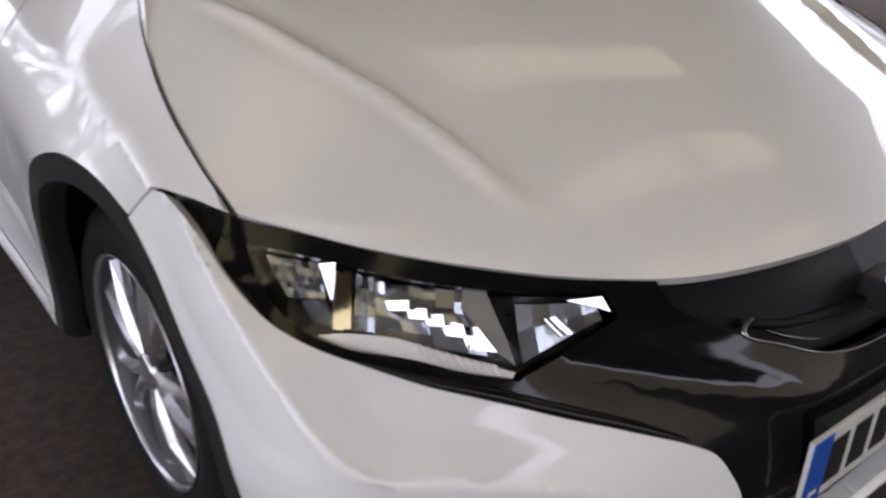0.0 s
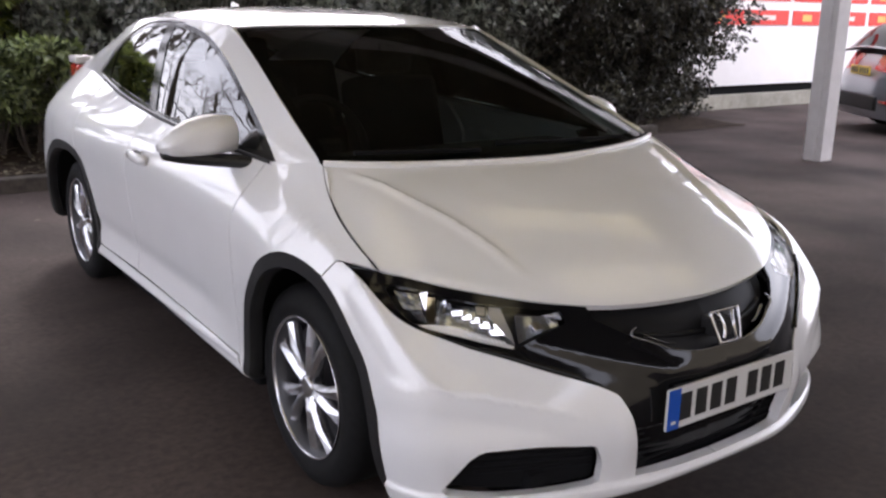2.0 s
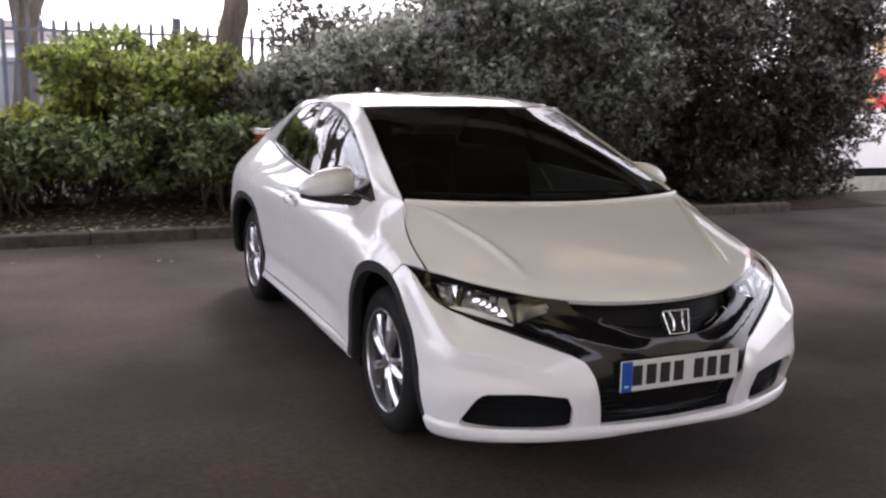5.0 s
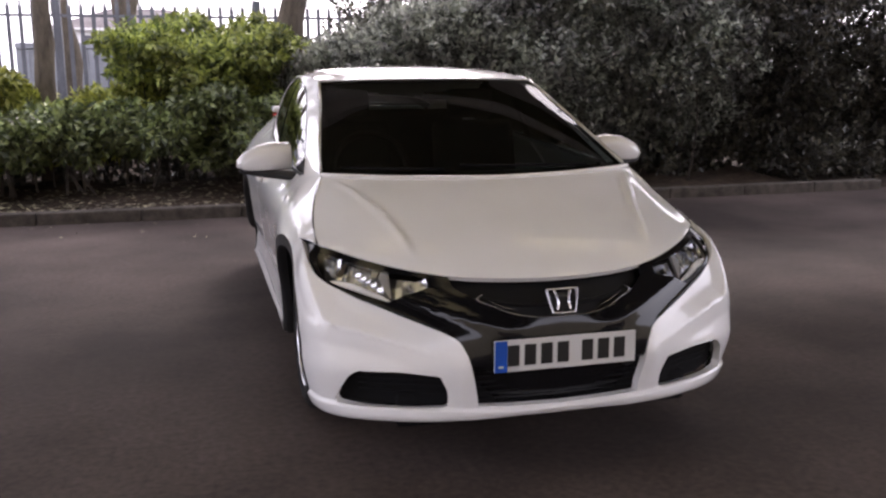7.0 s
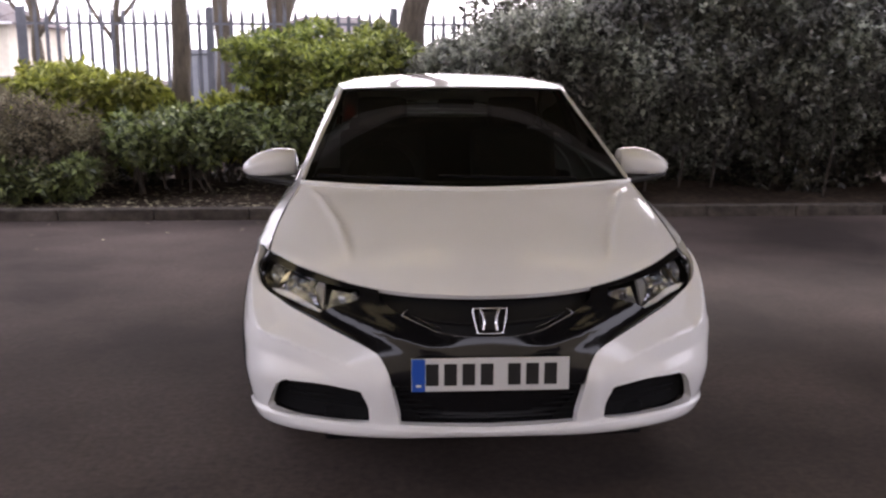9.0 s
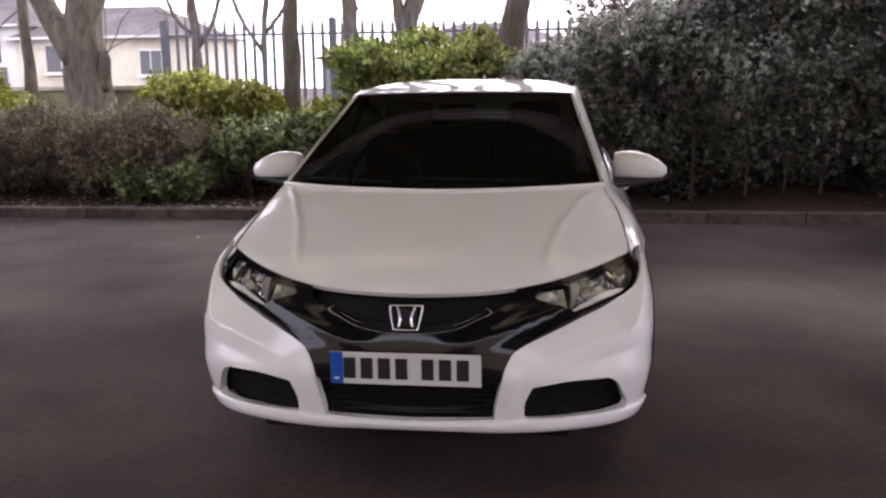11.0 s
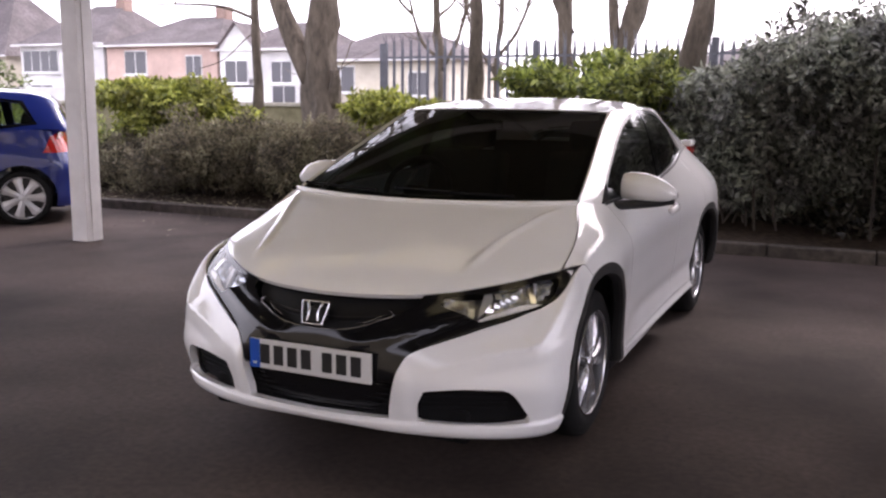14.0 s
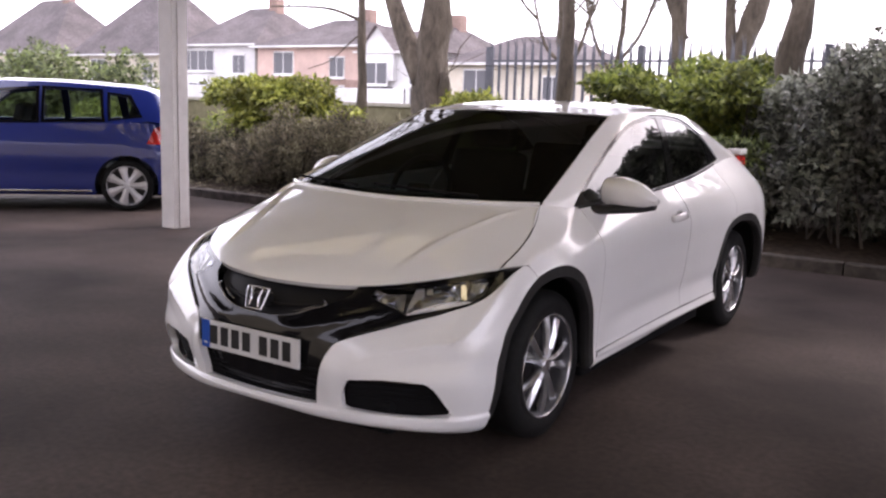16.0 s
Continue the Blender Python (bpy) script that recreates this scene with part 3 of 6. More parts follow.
# small tufts in front of a darker mass, with hollows between them
laurel = row(random.Random(77), 7, 5.9, 8.7, 7.25, 7.9, 0.35, 0.7, 0.42, 0.6) + row(g, 12, 0.9, 8.0, 7.85, 8.2, 0.45, 0.6, 0.5, 0.7) + row(g, 10, 1.0, 8.0, 8.2, 8.7, 0.6, 1.0, 0.6, 0.8) + row(g, 8, 1.3, 7.6, 7.6, 8.0, 0.8, 1.3, 0.65, 0.85)
laurel += row(g, 8, 1.4, 7.8, 7.7, 8.2, 1.35, 1.7, 0.6, 0.75) + row(g, 8, 2.0, 7.6, 7.9, 8.5, 1.9, 2.3, 0.6, 0.75) + row(g, 5, 5.0, 7.4, 8.2, 8.8, 2.5, 2.9, 0.6, 0.8) + row(g, 5, 4.8, 7.2, 8.3, 8.9, 3.2, 3.9, 0.7, 0.9)
for i in range(230):
    x = g.uniform(0.4, 8.6)
    z = 0.5 + (1.3 + min(0.95 if x < 4.8 else 1.9, max(0, 0.75 * (x - 0.8)))) * g.random() ** 0.85
    x = max(0.45 + 0.28 * z, min(8.75 - 0.14 * z, x))
    r = g.uniform(0.20, 0.44)
    y = 6.62 + 1.0 * max(0, 1.35 - z) + 0.4 * max(0, z - 1.9) + 0.38 * noise.noise((x * 1.1, z * 1.3, 4)) + g.uniform(-0.12, 0.22)
    laurel.append((x, y, z, r * g.uniform(0.9, 1.4), r, r * g.uniform(0.6, 1.0)))
laurel += row(g, 8, 5.5, 7.9, 6.5, 6.95, 0.30, 0.55, 0.28, 0.40) + row(g, 14, 5.8, 8.9, 7.0, 7.7, 0.9, 2.9, 0.4, 0.6) + row(g, 8, 7.0, 9.0, 7.2, 7.6, 1.0, 2.6, 0.35, 0.5)
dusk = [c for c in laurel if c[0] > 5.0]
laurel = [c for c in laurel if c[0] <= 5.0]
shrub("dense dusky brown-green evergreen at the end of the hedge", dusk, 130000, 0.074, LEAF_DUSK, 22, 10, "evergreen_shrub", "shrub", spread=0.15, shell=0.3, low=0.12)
shrub("tall dark evergreen laurel hedge with glossy leaves", laurel, 215000, 0.072, LEAF_DARK, 11, 12, "laurel_hedge", "hedge", spread=0.15, shell=0.3, low=0.12)
shrub("broad bright green evergreen bush beside a tree trunk", row(g, 22, -1.8, -0.3, 7.1, 7.8, 1.15, 1.85, 0.20, 0.40, 0.40) + row(g, 6, -1.6, -0.4, 7.6, 8.1, 0.7, 1.2, 0.32, 0.45, 0.7), 28000, 0.082, LEAF_GREEN, 12)
shrub("green bush round the foot of a tree trunk", row(g, 22, -1.9, 0.4, 8.1, 8.9, 0.9, 1.92, 0.25, 0.45, 0.42), 26000, 0.08, LEAF_GREEN, 19)
# low dark leaves put in for the shade under the shrubs and hedge
shrub("dark leaf mass standing in for shade below the shrubs", row(g, 26, -10.4, 0.9, 7.6, 8.1, 0.25, 0.45, 0.32, 0.46, 0.8), 26000, 0.08, LEAF_DUSK, 24, 10, "shade_fill", "shrub", low=0.04)
shrub("dark leaf mass standing in for shade below the evergreens", row(g, 14, 1.2, 8.7, 7.2, 7.7, 0.22, 0.40, 0.30, 0.42, 0.8), 16000, 0.08, LEAF_DUSK, 28, 10, "shade_fill", "shrub", low=0.04)
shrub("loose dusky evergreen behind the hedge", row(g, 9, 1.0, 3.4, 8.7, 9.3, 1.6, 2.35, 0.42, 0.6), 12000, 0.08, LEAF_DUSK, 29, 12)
shrub("tall grey-green shrub between the tree trunk and the laurels", row(g, 18, 0.0, 1.4, 6.95, 7.5, 0.5, 1.6, 0.3, 0.45, 0.7), 28000, 0.085, LEAF_DARK, 21, low=0.05)
shrub("low green shrub with broad leaves near the kerb", row(g, 22, -1.55, -0.1, 6.75, 7.3, 0.5, 1.15, 0.17, 0.32, 0.48), 17000, 0.08, LEAF_MID, 13, low=0.24)
shrub("low mixed grey-green shrubs in the planting bed", row(g, 15, -3.1, -1.6, 6.85, 7.4, 0.62, 0.86, 0.22, 0.34, 0.65), 11000, 0.088, LEAF_MID, 14, low=0.44)
shrub("small leafy plant beside the kerb", row(g, 6, -4.25, -3.45, 6.5, 6.75, 0.26, 0.46, 0.16, 0.26, 0.7), 3600, 0.085, LEAF_MID, 25, 6, low=0.06)
shrub("dry brown twiggy shrub in the planting bed", row(g, 19, -6.7, -3.5, 6.75, 7.3, 0.45, 0.74, 0.36, 0.50), 46000, 0.085, LEAF_BROWN, 15, 240, narrow=0.14, low=0.26)
shrub("low dry olive shrub at the far end of the bed", row(g, 12, -10.2, -6.8, 6.8, 7.5, 0.35, 0.62, 0.34, 0.46), 26000, 0.085, LEAF_BROWN, 26, 120, narrow=0.18, low=0.2)
shrub("yellow-green bush behind the dry shrubs", row(g, 20, -8.45, -6.45, 7.5, 8.3, 0.95, 1.56, 0.22, 0.42, 0.45), 17000, 0.092, LEAF_LIME, 16)
shrub("yellow-green hedge plant behind the dry shrubs", row(g, 18, -4.6, -2.9, 7.5, 8.2, 0.75, 1.36, 0.20, 0.38, 0.48), 13000, 0.092, LEAF_LIME, 17)
shrub("low yellow-green plants beside a slender trunk", row(g, 10, -3.1, -1.8, 7.3, 8.0, 0.6, 1.02, 0.28, 0.40, 0.6), 10000, 0.092, LEAF_LIME, 27)
shrub("green bushes along the far end of the bed", row(g, 7, -13.5, -10.0, 7.6, 9.0, 0.6, 0.9, 0.4, 0.6), 9000, 0.10, LEAF_GREEN, 18)


def litter(name, label, count, y0, y1, size, mat, seed, ground):
    """Fallen leaves and scraps that lie about."""
    rng = random.Random(seed)
    verts, faces = [], []
    for _ in range(count):
        x, y = rng.uniform(-9.5, 0.2), y0 + (y1 - y0) * rng.random() ** 1.4
        a, s = rng.uniform(0, 6.28), size * rng.uniform(0.5, 1.3)
        c = Vector((x, y, ground(x, y) + 0.008))
        u = Vector((math.cos(a), math.sin(a), rng.uniform(-0.25, 0.25))) * s
        w = Vector((-math.sin(a), math.cos(a), rng.uniform(-0.25, 0.25))) * s * 0.45
        k = len(verts)
        verts += [c - u, c + w, c + u + Vector((0, 0, 0.004)), c - w]
        faces += [(k, k + 3, k + 2, k + 1)]
    ob = mesh_object(name, verts, faces, mat)
    return tagged(ob, label, "leaves", kind="stuff")


litter("leaf_litter", "dry fallen leaves and scraps on the soil", 2600, 6.25, 7.3, 0.035, LEAF_BROWN, 31, bed_height)
litter("kerb_litter", "scattered dry leaves along the kerb", 130, 6.06, 4.5, 0.022, LEAF_BROWN, 32, lambda x, y: 0.0)


def tree(label, x, y, trunk, radius, limbs, seed, twigs=40):
    """A bare tree: a tapered trunk through the points, limbs (start share, points) and fine twigs."""
    ob = thing("tree", label, "tree", (x, y, 0))
    rng = random.Random(seed)
    bm = bmesh.new()
    line = catmull(trunk, 14)
    radii = [radius * (1.0 - 0.45 * i / 13) * (1 + 0.25 * max(0, 1 - i / 2.5)) for i in range(14)]
    tube(bm, line, radii, 14)
    for v in bm.verts:
        k = noise.noise((v.co.x * 5, v.co.y * 5, v.co.z * 1.7 + seed)) * 0.09 * radius / 0.2
        v.co.x += k
        v.co.y += k * 0.7
    part("trunk", bm, BARK, ob, smooth=True)
    for pts, r in limbs:
        bm = bmesh.new()
        l = catmull(pts, 10)
        tube(bm, l, list(np.linspace(r, r * 0.45, 10)), 9)
        part("limb", bm, BARK, ob, smooth=True)
    bm = bmesh.new()
    for _ in range(twigs):
        src = rng.choice(limbs)[0] if limbs else trunk
        p = Vector(catmull(src, 12)[rng.randrange(5, 12)])
        d = Vector((rng.uniform(-1, 1), rng.uniform(-1, 1), rng.uniform(0.0, 1.0))).normalized()
        pts = [p]
        for j in range(4):
            d = (d + Vector((rng.uniform(-0.5, 0.5), rng.uniform(-0.5, 0.5), rng.uniform(-0.2, 0.4)))).normalized()
            pts.append(pts[-1] + d * rng.uniform(0.25, 0.5))
        tube(bm, pts, list(np.linspace(0.014, 0.004, 5)), 5)
    tagged(part("twig", bm, TWIG, ob), kind="stuff")
    # the bare crown above: boughs that fork into ever finer branches
    bm = bmesh.new()

    def fork(p, d, length, r, depth):
        q = p + d * length * 0.5 + Vector((rng.uniform(-0.12, 0.12), rng.uniform(-0.12, 0.12), 0)) * length
        e = p + d * length
        tube(bm, [p, q, e], [r, r * 0.85, r * 0.7], 6 if depth > 2 else 4, False)
        if depth:
            for _ in range(rng.choice((2, 2, 3))):
                turn = Vector((rng.uniform(-1, 1), rng.uniform(-1, 1), rng.uniform(-0.35, 0.75)))
                fork(e, (d + turn * 0.75).normalized(), length * rng.uniform(0.62, 0.82), r * 0.62, depth - 1)

    for src in [trunk] + [l[0] for l in limbs]:
        pts = catmull(src, 14)
        for j in range(6, 14):
            p = Vector(pts[j])
            if p.z > 3.2 and j % 2:
                a = rng.uniform(0, 6.28)
                fork(p, Vector((math.cos(a), math.sin(a), 0.7)).normalized(), rng.uniform(0.9, 1.3), radius * 0.28, 4)
    if bm.verts:
        tagged(part("crown", bm, BARK, ob), kind="stuff")
    return ob


tree("mature tree with a brown trunk behind the laurels", -0.02, 8.07, [(0, 0, 0), (0.0, 0, 1.2), (-0.03, 0, 2.0), (0.16, 0, 3.0), (0.5, 0.1, 4.6), (0.7, 0.2, 6.5)], 0.175,
     [([(0.05, 0, 2.5), (-0.4, 0.2, 3.6), (-0.9, 0.3, 5.2)], 0.1), ([(0.3, 0, 3.7), (1.0, 0.1, 4.6), (1.8, -0.2, 6.0)], 0.09)], 1)
tree("slender straight tree trunk in the shrubs", -2.75, 8.0, [(0, 0, 0), (0.02, 0, 1.4), (0.03, 0, 2.6), (0.0, 0, 4.2), (-0.1, 0, 6.5)], 0.115,
     [([(0.02, 0, 3.4), (0.5, 0.1, 4.3), (1.3, 0.2, 5.6)], 0.06), ([(0, 0, 3.8), (-0.6, -0.1, 4.6), (-1.2, 0.1, 6.0)], 0.06)], 2)
tree("thin young tree with a long bare side branch", -6.63, 8.76, [(0, 0, 0), (0.02, 0, 1.4), (0.0, 0, 2.6), (-0.05, 0, 4.2), (-0.1, 0, 6.0)], 0.10,
     [([(0.0, 0, 2.60), (-0.5, -0.1, 2.78), (-1.0, -0.2, 2.83), (-1.75, -0.2, 2.86)], 0.028), ([(0.0, 0, 2.42), (-0.15, -0.1, 2.28), (-0.45, -0.2, 2.0), (-0.85, -0.3, 1.86)], 0.013), ([(0, 0, 3.0), (0.4, 0.1, 3.6), (0.9, 0.1, 4.6)], 0.04)], 3, 3)
tree("large mature tree with a thick forked trunk", -7.5, 11.8, [(0.1, 0, 0), (0.08, 0, 1.2), (0.05, 0, 2.0), (0.1, 0, 3.2), (0.2, 0, 5.0), (0.4, 0, 7.5)], 0.36,
     [([(-0.05, 0, 1.7), (-0.55, 0, 2.6), (-0.95, 0, 3.6), (-1.4, 0.2, 5.5)], 0.24), ([(0.3, 0.0, 1.3), (0.45, -0.1, 1.75), (0.42, -0.1, 1.95)], 0.14), ([(0.12, 0, 3.8), (0.9, 0.2, 5.0), (1.8, 0.2, 6.4)], 0.13)], 4, 10)
tree("tall bare tree beyond the fence", -3.1, 13.2, [(0, 0, 0), (0, 0, 1.6), (-0.1, 0, 3.0), (-0.2, 0, 6.5)], 0.2, [([(0, 0, 2.6), (-0.5, 0, 3.8), (-0.9, 0.2, 5.5)], 0.09)], 5)
tree("tall forked bare tree beyond the fence", -2.3, 13.4, [(0, 0, 0), (0.05, 0, 1.8), (0.35, 0, 3.2), (0.9, 0, 6.0)], 0.21, [([(0.05, 0, 1.9), (-0.1, 0, 3.2), (-0.2, 0.2, 5.5)], 0.12)], 6)
tree("bare garden tree before the houses", -8.6, 19.5, [(0, 0, 0), (0, 0, 2.0), (-0.1, 0, 3.4), (-0.2, 0, 6.5)], 0.15, [([(0, 0, 2.2), (0.5, 0, 3.0), (0.9, 0, 4.5)], 0.07), ([(0, 0, 2.5), (-0.6, 0, 3.1), (-1.1, 0, 4.8)], 0.06)], 8, 30)
tree("small bare tree far beyond the fence", -6.2, 17.5, [(0, 0, 0), (0, 0, 2.0), (0.1, 0, 3.4), (0.1, 0, 6)], 0.09, [([(0, 0, 2.0), (-0.6, 0, 3.0), (-1.0, 0, 4.5)], 0.05), ([(0, 0, 2.4), (0.6, 0, 3.2), (1.1, 0, 4.8)], 0.05)], 7, 30)


def palisade(x0, x1, y):
    f = thing("palisade_fence", "grey galvanised steel palisade fence with split spiked tops", "fence", (x0, y, 0))
    pale = bmesh.new()
    box(pale, (-0.027, -0.003, 0.12), (0.027, 0.003, 2.24))
    for s in (-1, 1):
        tube(pale, [(0.013 * s, 0, 2.23), (0.013 * s, 0, 2.36), (0.013 * s + 0.014 * s, -0.05, 2.48)], [0.012, 0.010, 0.004], 4)
    first = part("pale", pale, FENCE, f)
    n = int((x1 - x0) / 0.155)
    for i in range(n):
        o = first if i == 0 else new("pale", first.data)
        o.parent = f
        o.location = (0.08 + i * 0.155, 0, 0)
    for z in (0.45, 2.10):
        boxed("rail", (0, 0.01, z), (x1 - x0, 0.05, z + 0.035), FENCE, f)
    for i in range(int((x1 - x0) / 2.7) + 1):
        boxed("post", (i * 2.7 - 0.05, 0.02, 0), (i * 2.7 + 0.05, 0.14, 2.35), FENCE, f, 0.004)
    return f


palisade(-5.65, 9.0, 10.9)
wall_low = tagged(boxed("garden_wall", (-40, 12.6, 0), (-6.3, 12.85, 1.28), MOSSY, None, 0.01), "low mossy boundary wall with a pale coping", "wall", kind="structure")
boxed("coping", (-40, 12.55, 1.281), (-6.27, 12.9, 1.36), PALE_CONCRETE, wall_low, 0.012)
shrub("clipped green garden hedge behind the parked car", row(g, 22, -26.0, -15.6, 11.2, 12.0, 0.8, 1.85, 0.6, 0.9), 36000, 0.12, LEAF_MID, 20, 10, "garden_hedge", "hedge")
shrub("low olive garden hedge beside the fence end", row(g, 8, -6.6, -5.8, 13.6, 14.4, 0.5, 0.8, 0.4, 0.5), 8000, 0.10, LEAF_MID, 23, 10, "garden_hedge", "hedge")


def steel_container(x0, x1, y0, y1, z1):
    c = thing("steel_container", "pale grey-blue ribbed steel container behind the fence", "container", (x0, y0, 0))
    w, d = x1 - x0, y1 - y0
    boxed("shell", (0, 0, 0.05), (w, d, z1), CONTAINER, c, 0.02)
    for k in range(int(w / 0.28)):
        boxed("rib", (0.1 + k * 0.28, -0.03, 0.15), (0.22 + k * 0.28, -0.001, z1 - 0.12), CONTAINER, c)
    for z in (0.06, z1 - 0.1):
        boxed("side_rail", (0, -0.045, z), (w, -0.002, z + 0.09), CONTAINER, c, 0.01)
    return c


steel_container(-4.2, 2.8, 15.0, 17.4, 1.85)


def house(x, y, width, depth, wall, eave=5.0, ridge=7.6, label="", turn=0, gable=0, brick=False, lower=True, broad=False, stack=True):
    h = thing("house", label, "house", (x, y, 0), "row of houses", turn=turn)
    w, d = width / 2, depth
    bm = bmesh.new()
    box(bm, (-w, 0, 2.5 if brick else 0), (w, d, eave))
    part("wall", bm, wall, h)
    if brick:
        boxed("lower_wall", (-w - 0.02, -0.02, 0), (w + 0.02, d + 0.02, 2.5), BRICK, h)
    o = 0.35
    bm = bmesh.new()
    v = [bm.verts.new(c) for c in ((-w - o, -o, eave), (w + o, -o, eave), (w + o, d + o, eave), (-w - o, d + o, eave), (-w * 0.35, d / 2, ridge), (w * 0.35, d / 2, ridge))]
    for f in ((0, 1, 5, 4), (1, 2, 5), (2, 3, 4, 5), (3, 0, 4)):
        bm.faces.new([v[i] for i in f])
    bmesh.ops.solidify(bm, geom=list(bm.faces), thickness=-0.12)
    roof = part("roof", bm, SLATE, h)
    boxed("gutter", (-w - o, -o - 0.08, eave - 0.06), (w + o, -o, eave + 0.05), RENDER_WHITE, h)
    if stack:
        boxed("chimney", (w * 0.25, d / 2 - 0.35, ridge - 0.6), (w * 0.25 + 0.7, d / 2 + 0.35, ridge + 0.55), BRICK, roof)
    wins = [(-w * 0.5, 3.2, 1.7, 1.25), (w * 0.5, 3.2, 1.3, 1.25), (-w * 0.5, 0.9, 1.8, 1.35), (w * 0.55, 0.9, 1.5, 1.3), (0.0, 0.1, 0.95, 2.05)]
    wins = wins if lower else wins[:2]
    if gable:
        wins[1] = (gable * w * 0.5, eave - 1.75, 1.5, 1.25)
        wins[0] = (-gable * w * 0.5, eave - 1.75, 1.3, 1.2)
    else:
        wins[0] = (-w * 0.5 if broad else -w * 0.45, eave - 1.6, 2.9 if broad else 1.6, 1.35)
        wins[1] = (w * 0.6, eave - 1.75, 1.1, 1.2)
    if gable:
        bm = bmesh.new()
        gx, gw = gable * w * 0.5, w * 0.42
        box(bm, (gx - gw, -0.35, 2.5), (gx + gw, 0.05, eave + 0.2))
        t = [bm.verts.new(c) for c in ((gx - gw, -0.35, eave + 0.2), (gx + gw, -0.35, eave + 0.2), (gx, -0.35, eave + 1.3), (gx - gw, 0.6, eave + 0.2), (gx + gw, 0.6, eave + 0.2), (gx, 0.6, eave + 1.3))]
        bm.faces.new((t[0], t[1], t[2]))
        bm.faces.new((t[5], t[4], t[3]))
        part("bay", bm, wall, h)
        for s, a, b in ((1, 1, 2), (-1, 0, 2)):
            q = bmesh.new()
            c = [Vector(t_) for t_ in ((gx + s * (gw + 0.2), -0.55, eave + 0.0), (gx, -0.55, eave + 1.42), (gx, 1.6, eave + 1.42), (gx + s * (gw + 0.2), 1.6, eave + 0.0))]
            q.faces.new([q.verts.new(k) for k in c])
            bmesh.ops.solidify(q, geom=list(q.faces), thickness=0.12)
            part("gable_roof", q, SLATE, h)
    for i, (wx, wz, ww, wh) in enumerate(wins):
        yy = -0.38 if (gable and i == 1) else -0.03
        win = boxed("window", (wx - ww / 2, yy - 0.02, wz), (wx + ww / 2, yy + 0.06, wz + wh), RENDER_WHITE, h)
        lights = 4 if ww > 2 else 2
        for k in range(lights):
            x0 = wx - ww / 2 + 0.04 + k * (ww - 0.04) / lights
            boxed("pane", (x0, yy - 0.03, wz + 0.08), (x0 + (ww - 0.04) / lights - 0.06, yy - 0.022, wz + wh - 0.08), HOUSE_GLASS, win)
        boxed("sill", (wx - ww / 2 - 0.08, yy - 0.12, wz - 0.07), (wx + ww / 2 + 0.08, yy + 0.02, wz), RENDER_WHITE, win)
    return h


house(-20.4, 37, 8.2, 7, RENDER_CREAM, 3.4, 5.0, "pale rendered house with a low hipped roof", lower=False, stack=False)
house(-27.1, 37, 5.2, 8, RENDER_WHITE, 4.0, 5.7, "white rendered house with a gabled bay", gable=-1)
house(-33.85, 37, 7.8, 8, RENDER_PEACH, 4.35, 6.2, "peach rendered house with a terracotta lower wall", brick=True)
house(-41.3, 37, 6.6, 8, RENDER_WHITE, 4.5, 7.1, "white rendered house with a broad blue-grey window", broad=True)
house(-52.3, 38, 10.4, 8, RENDER_CREAM, 4.0, 8.6, "cream rendered house with a broad hipped roof")
house(-65.5, 38, 11.0, 8, RENDER_CREAM, 4.2, 8.6, "cream rendered house at the end of the row")
house(-4.0, 50, 9.0, 8, RENDER_WHITE, 3.4, 4.7, "white rendered house far behind the fence", lower=False, stack=False)
tagged(boxed("front_wall", (-45.0, 33.0, 0), (-24.0, 33.2, 2.0), RENDER_WHITE, None, 0.02), "white painted garden wall before the houses", "wall", kind="structure")


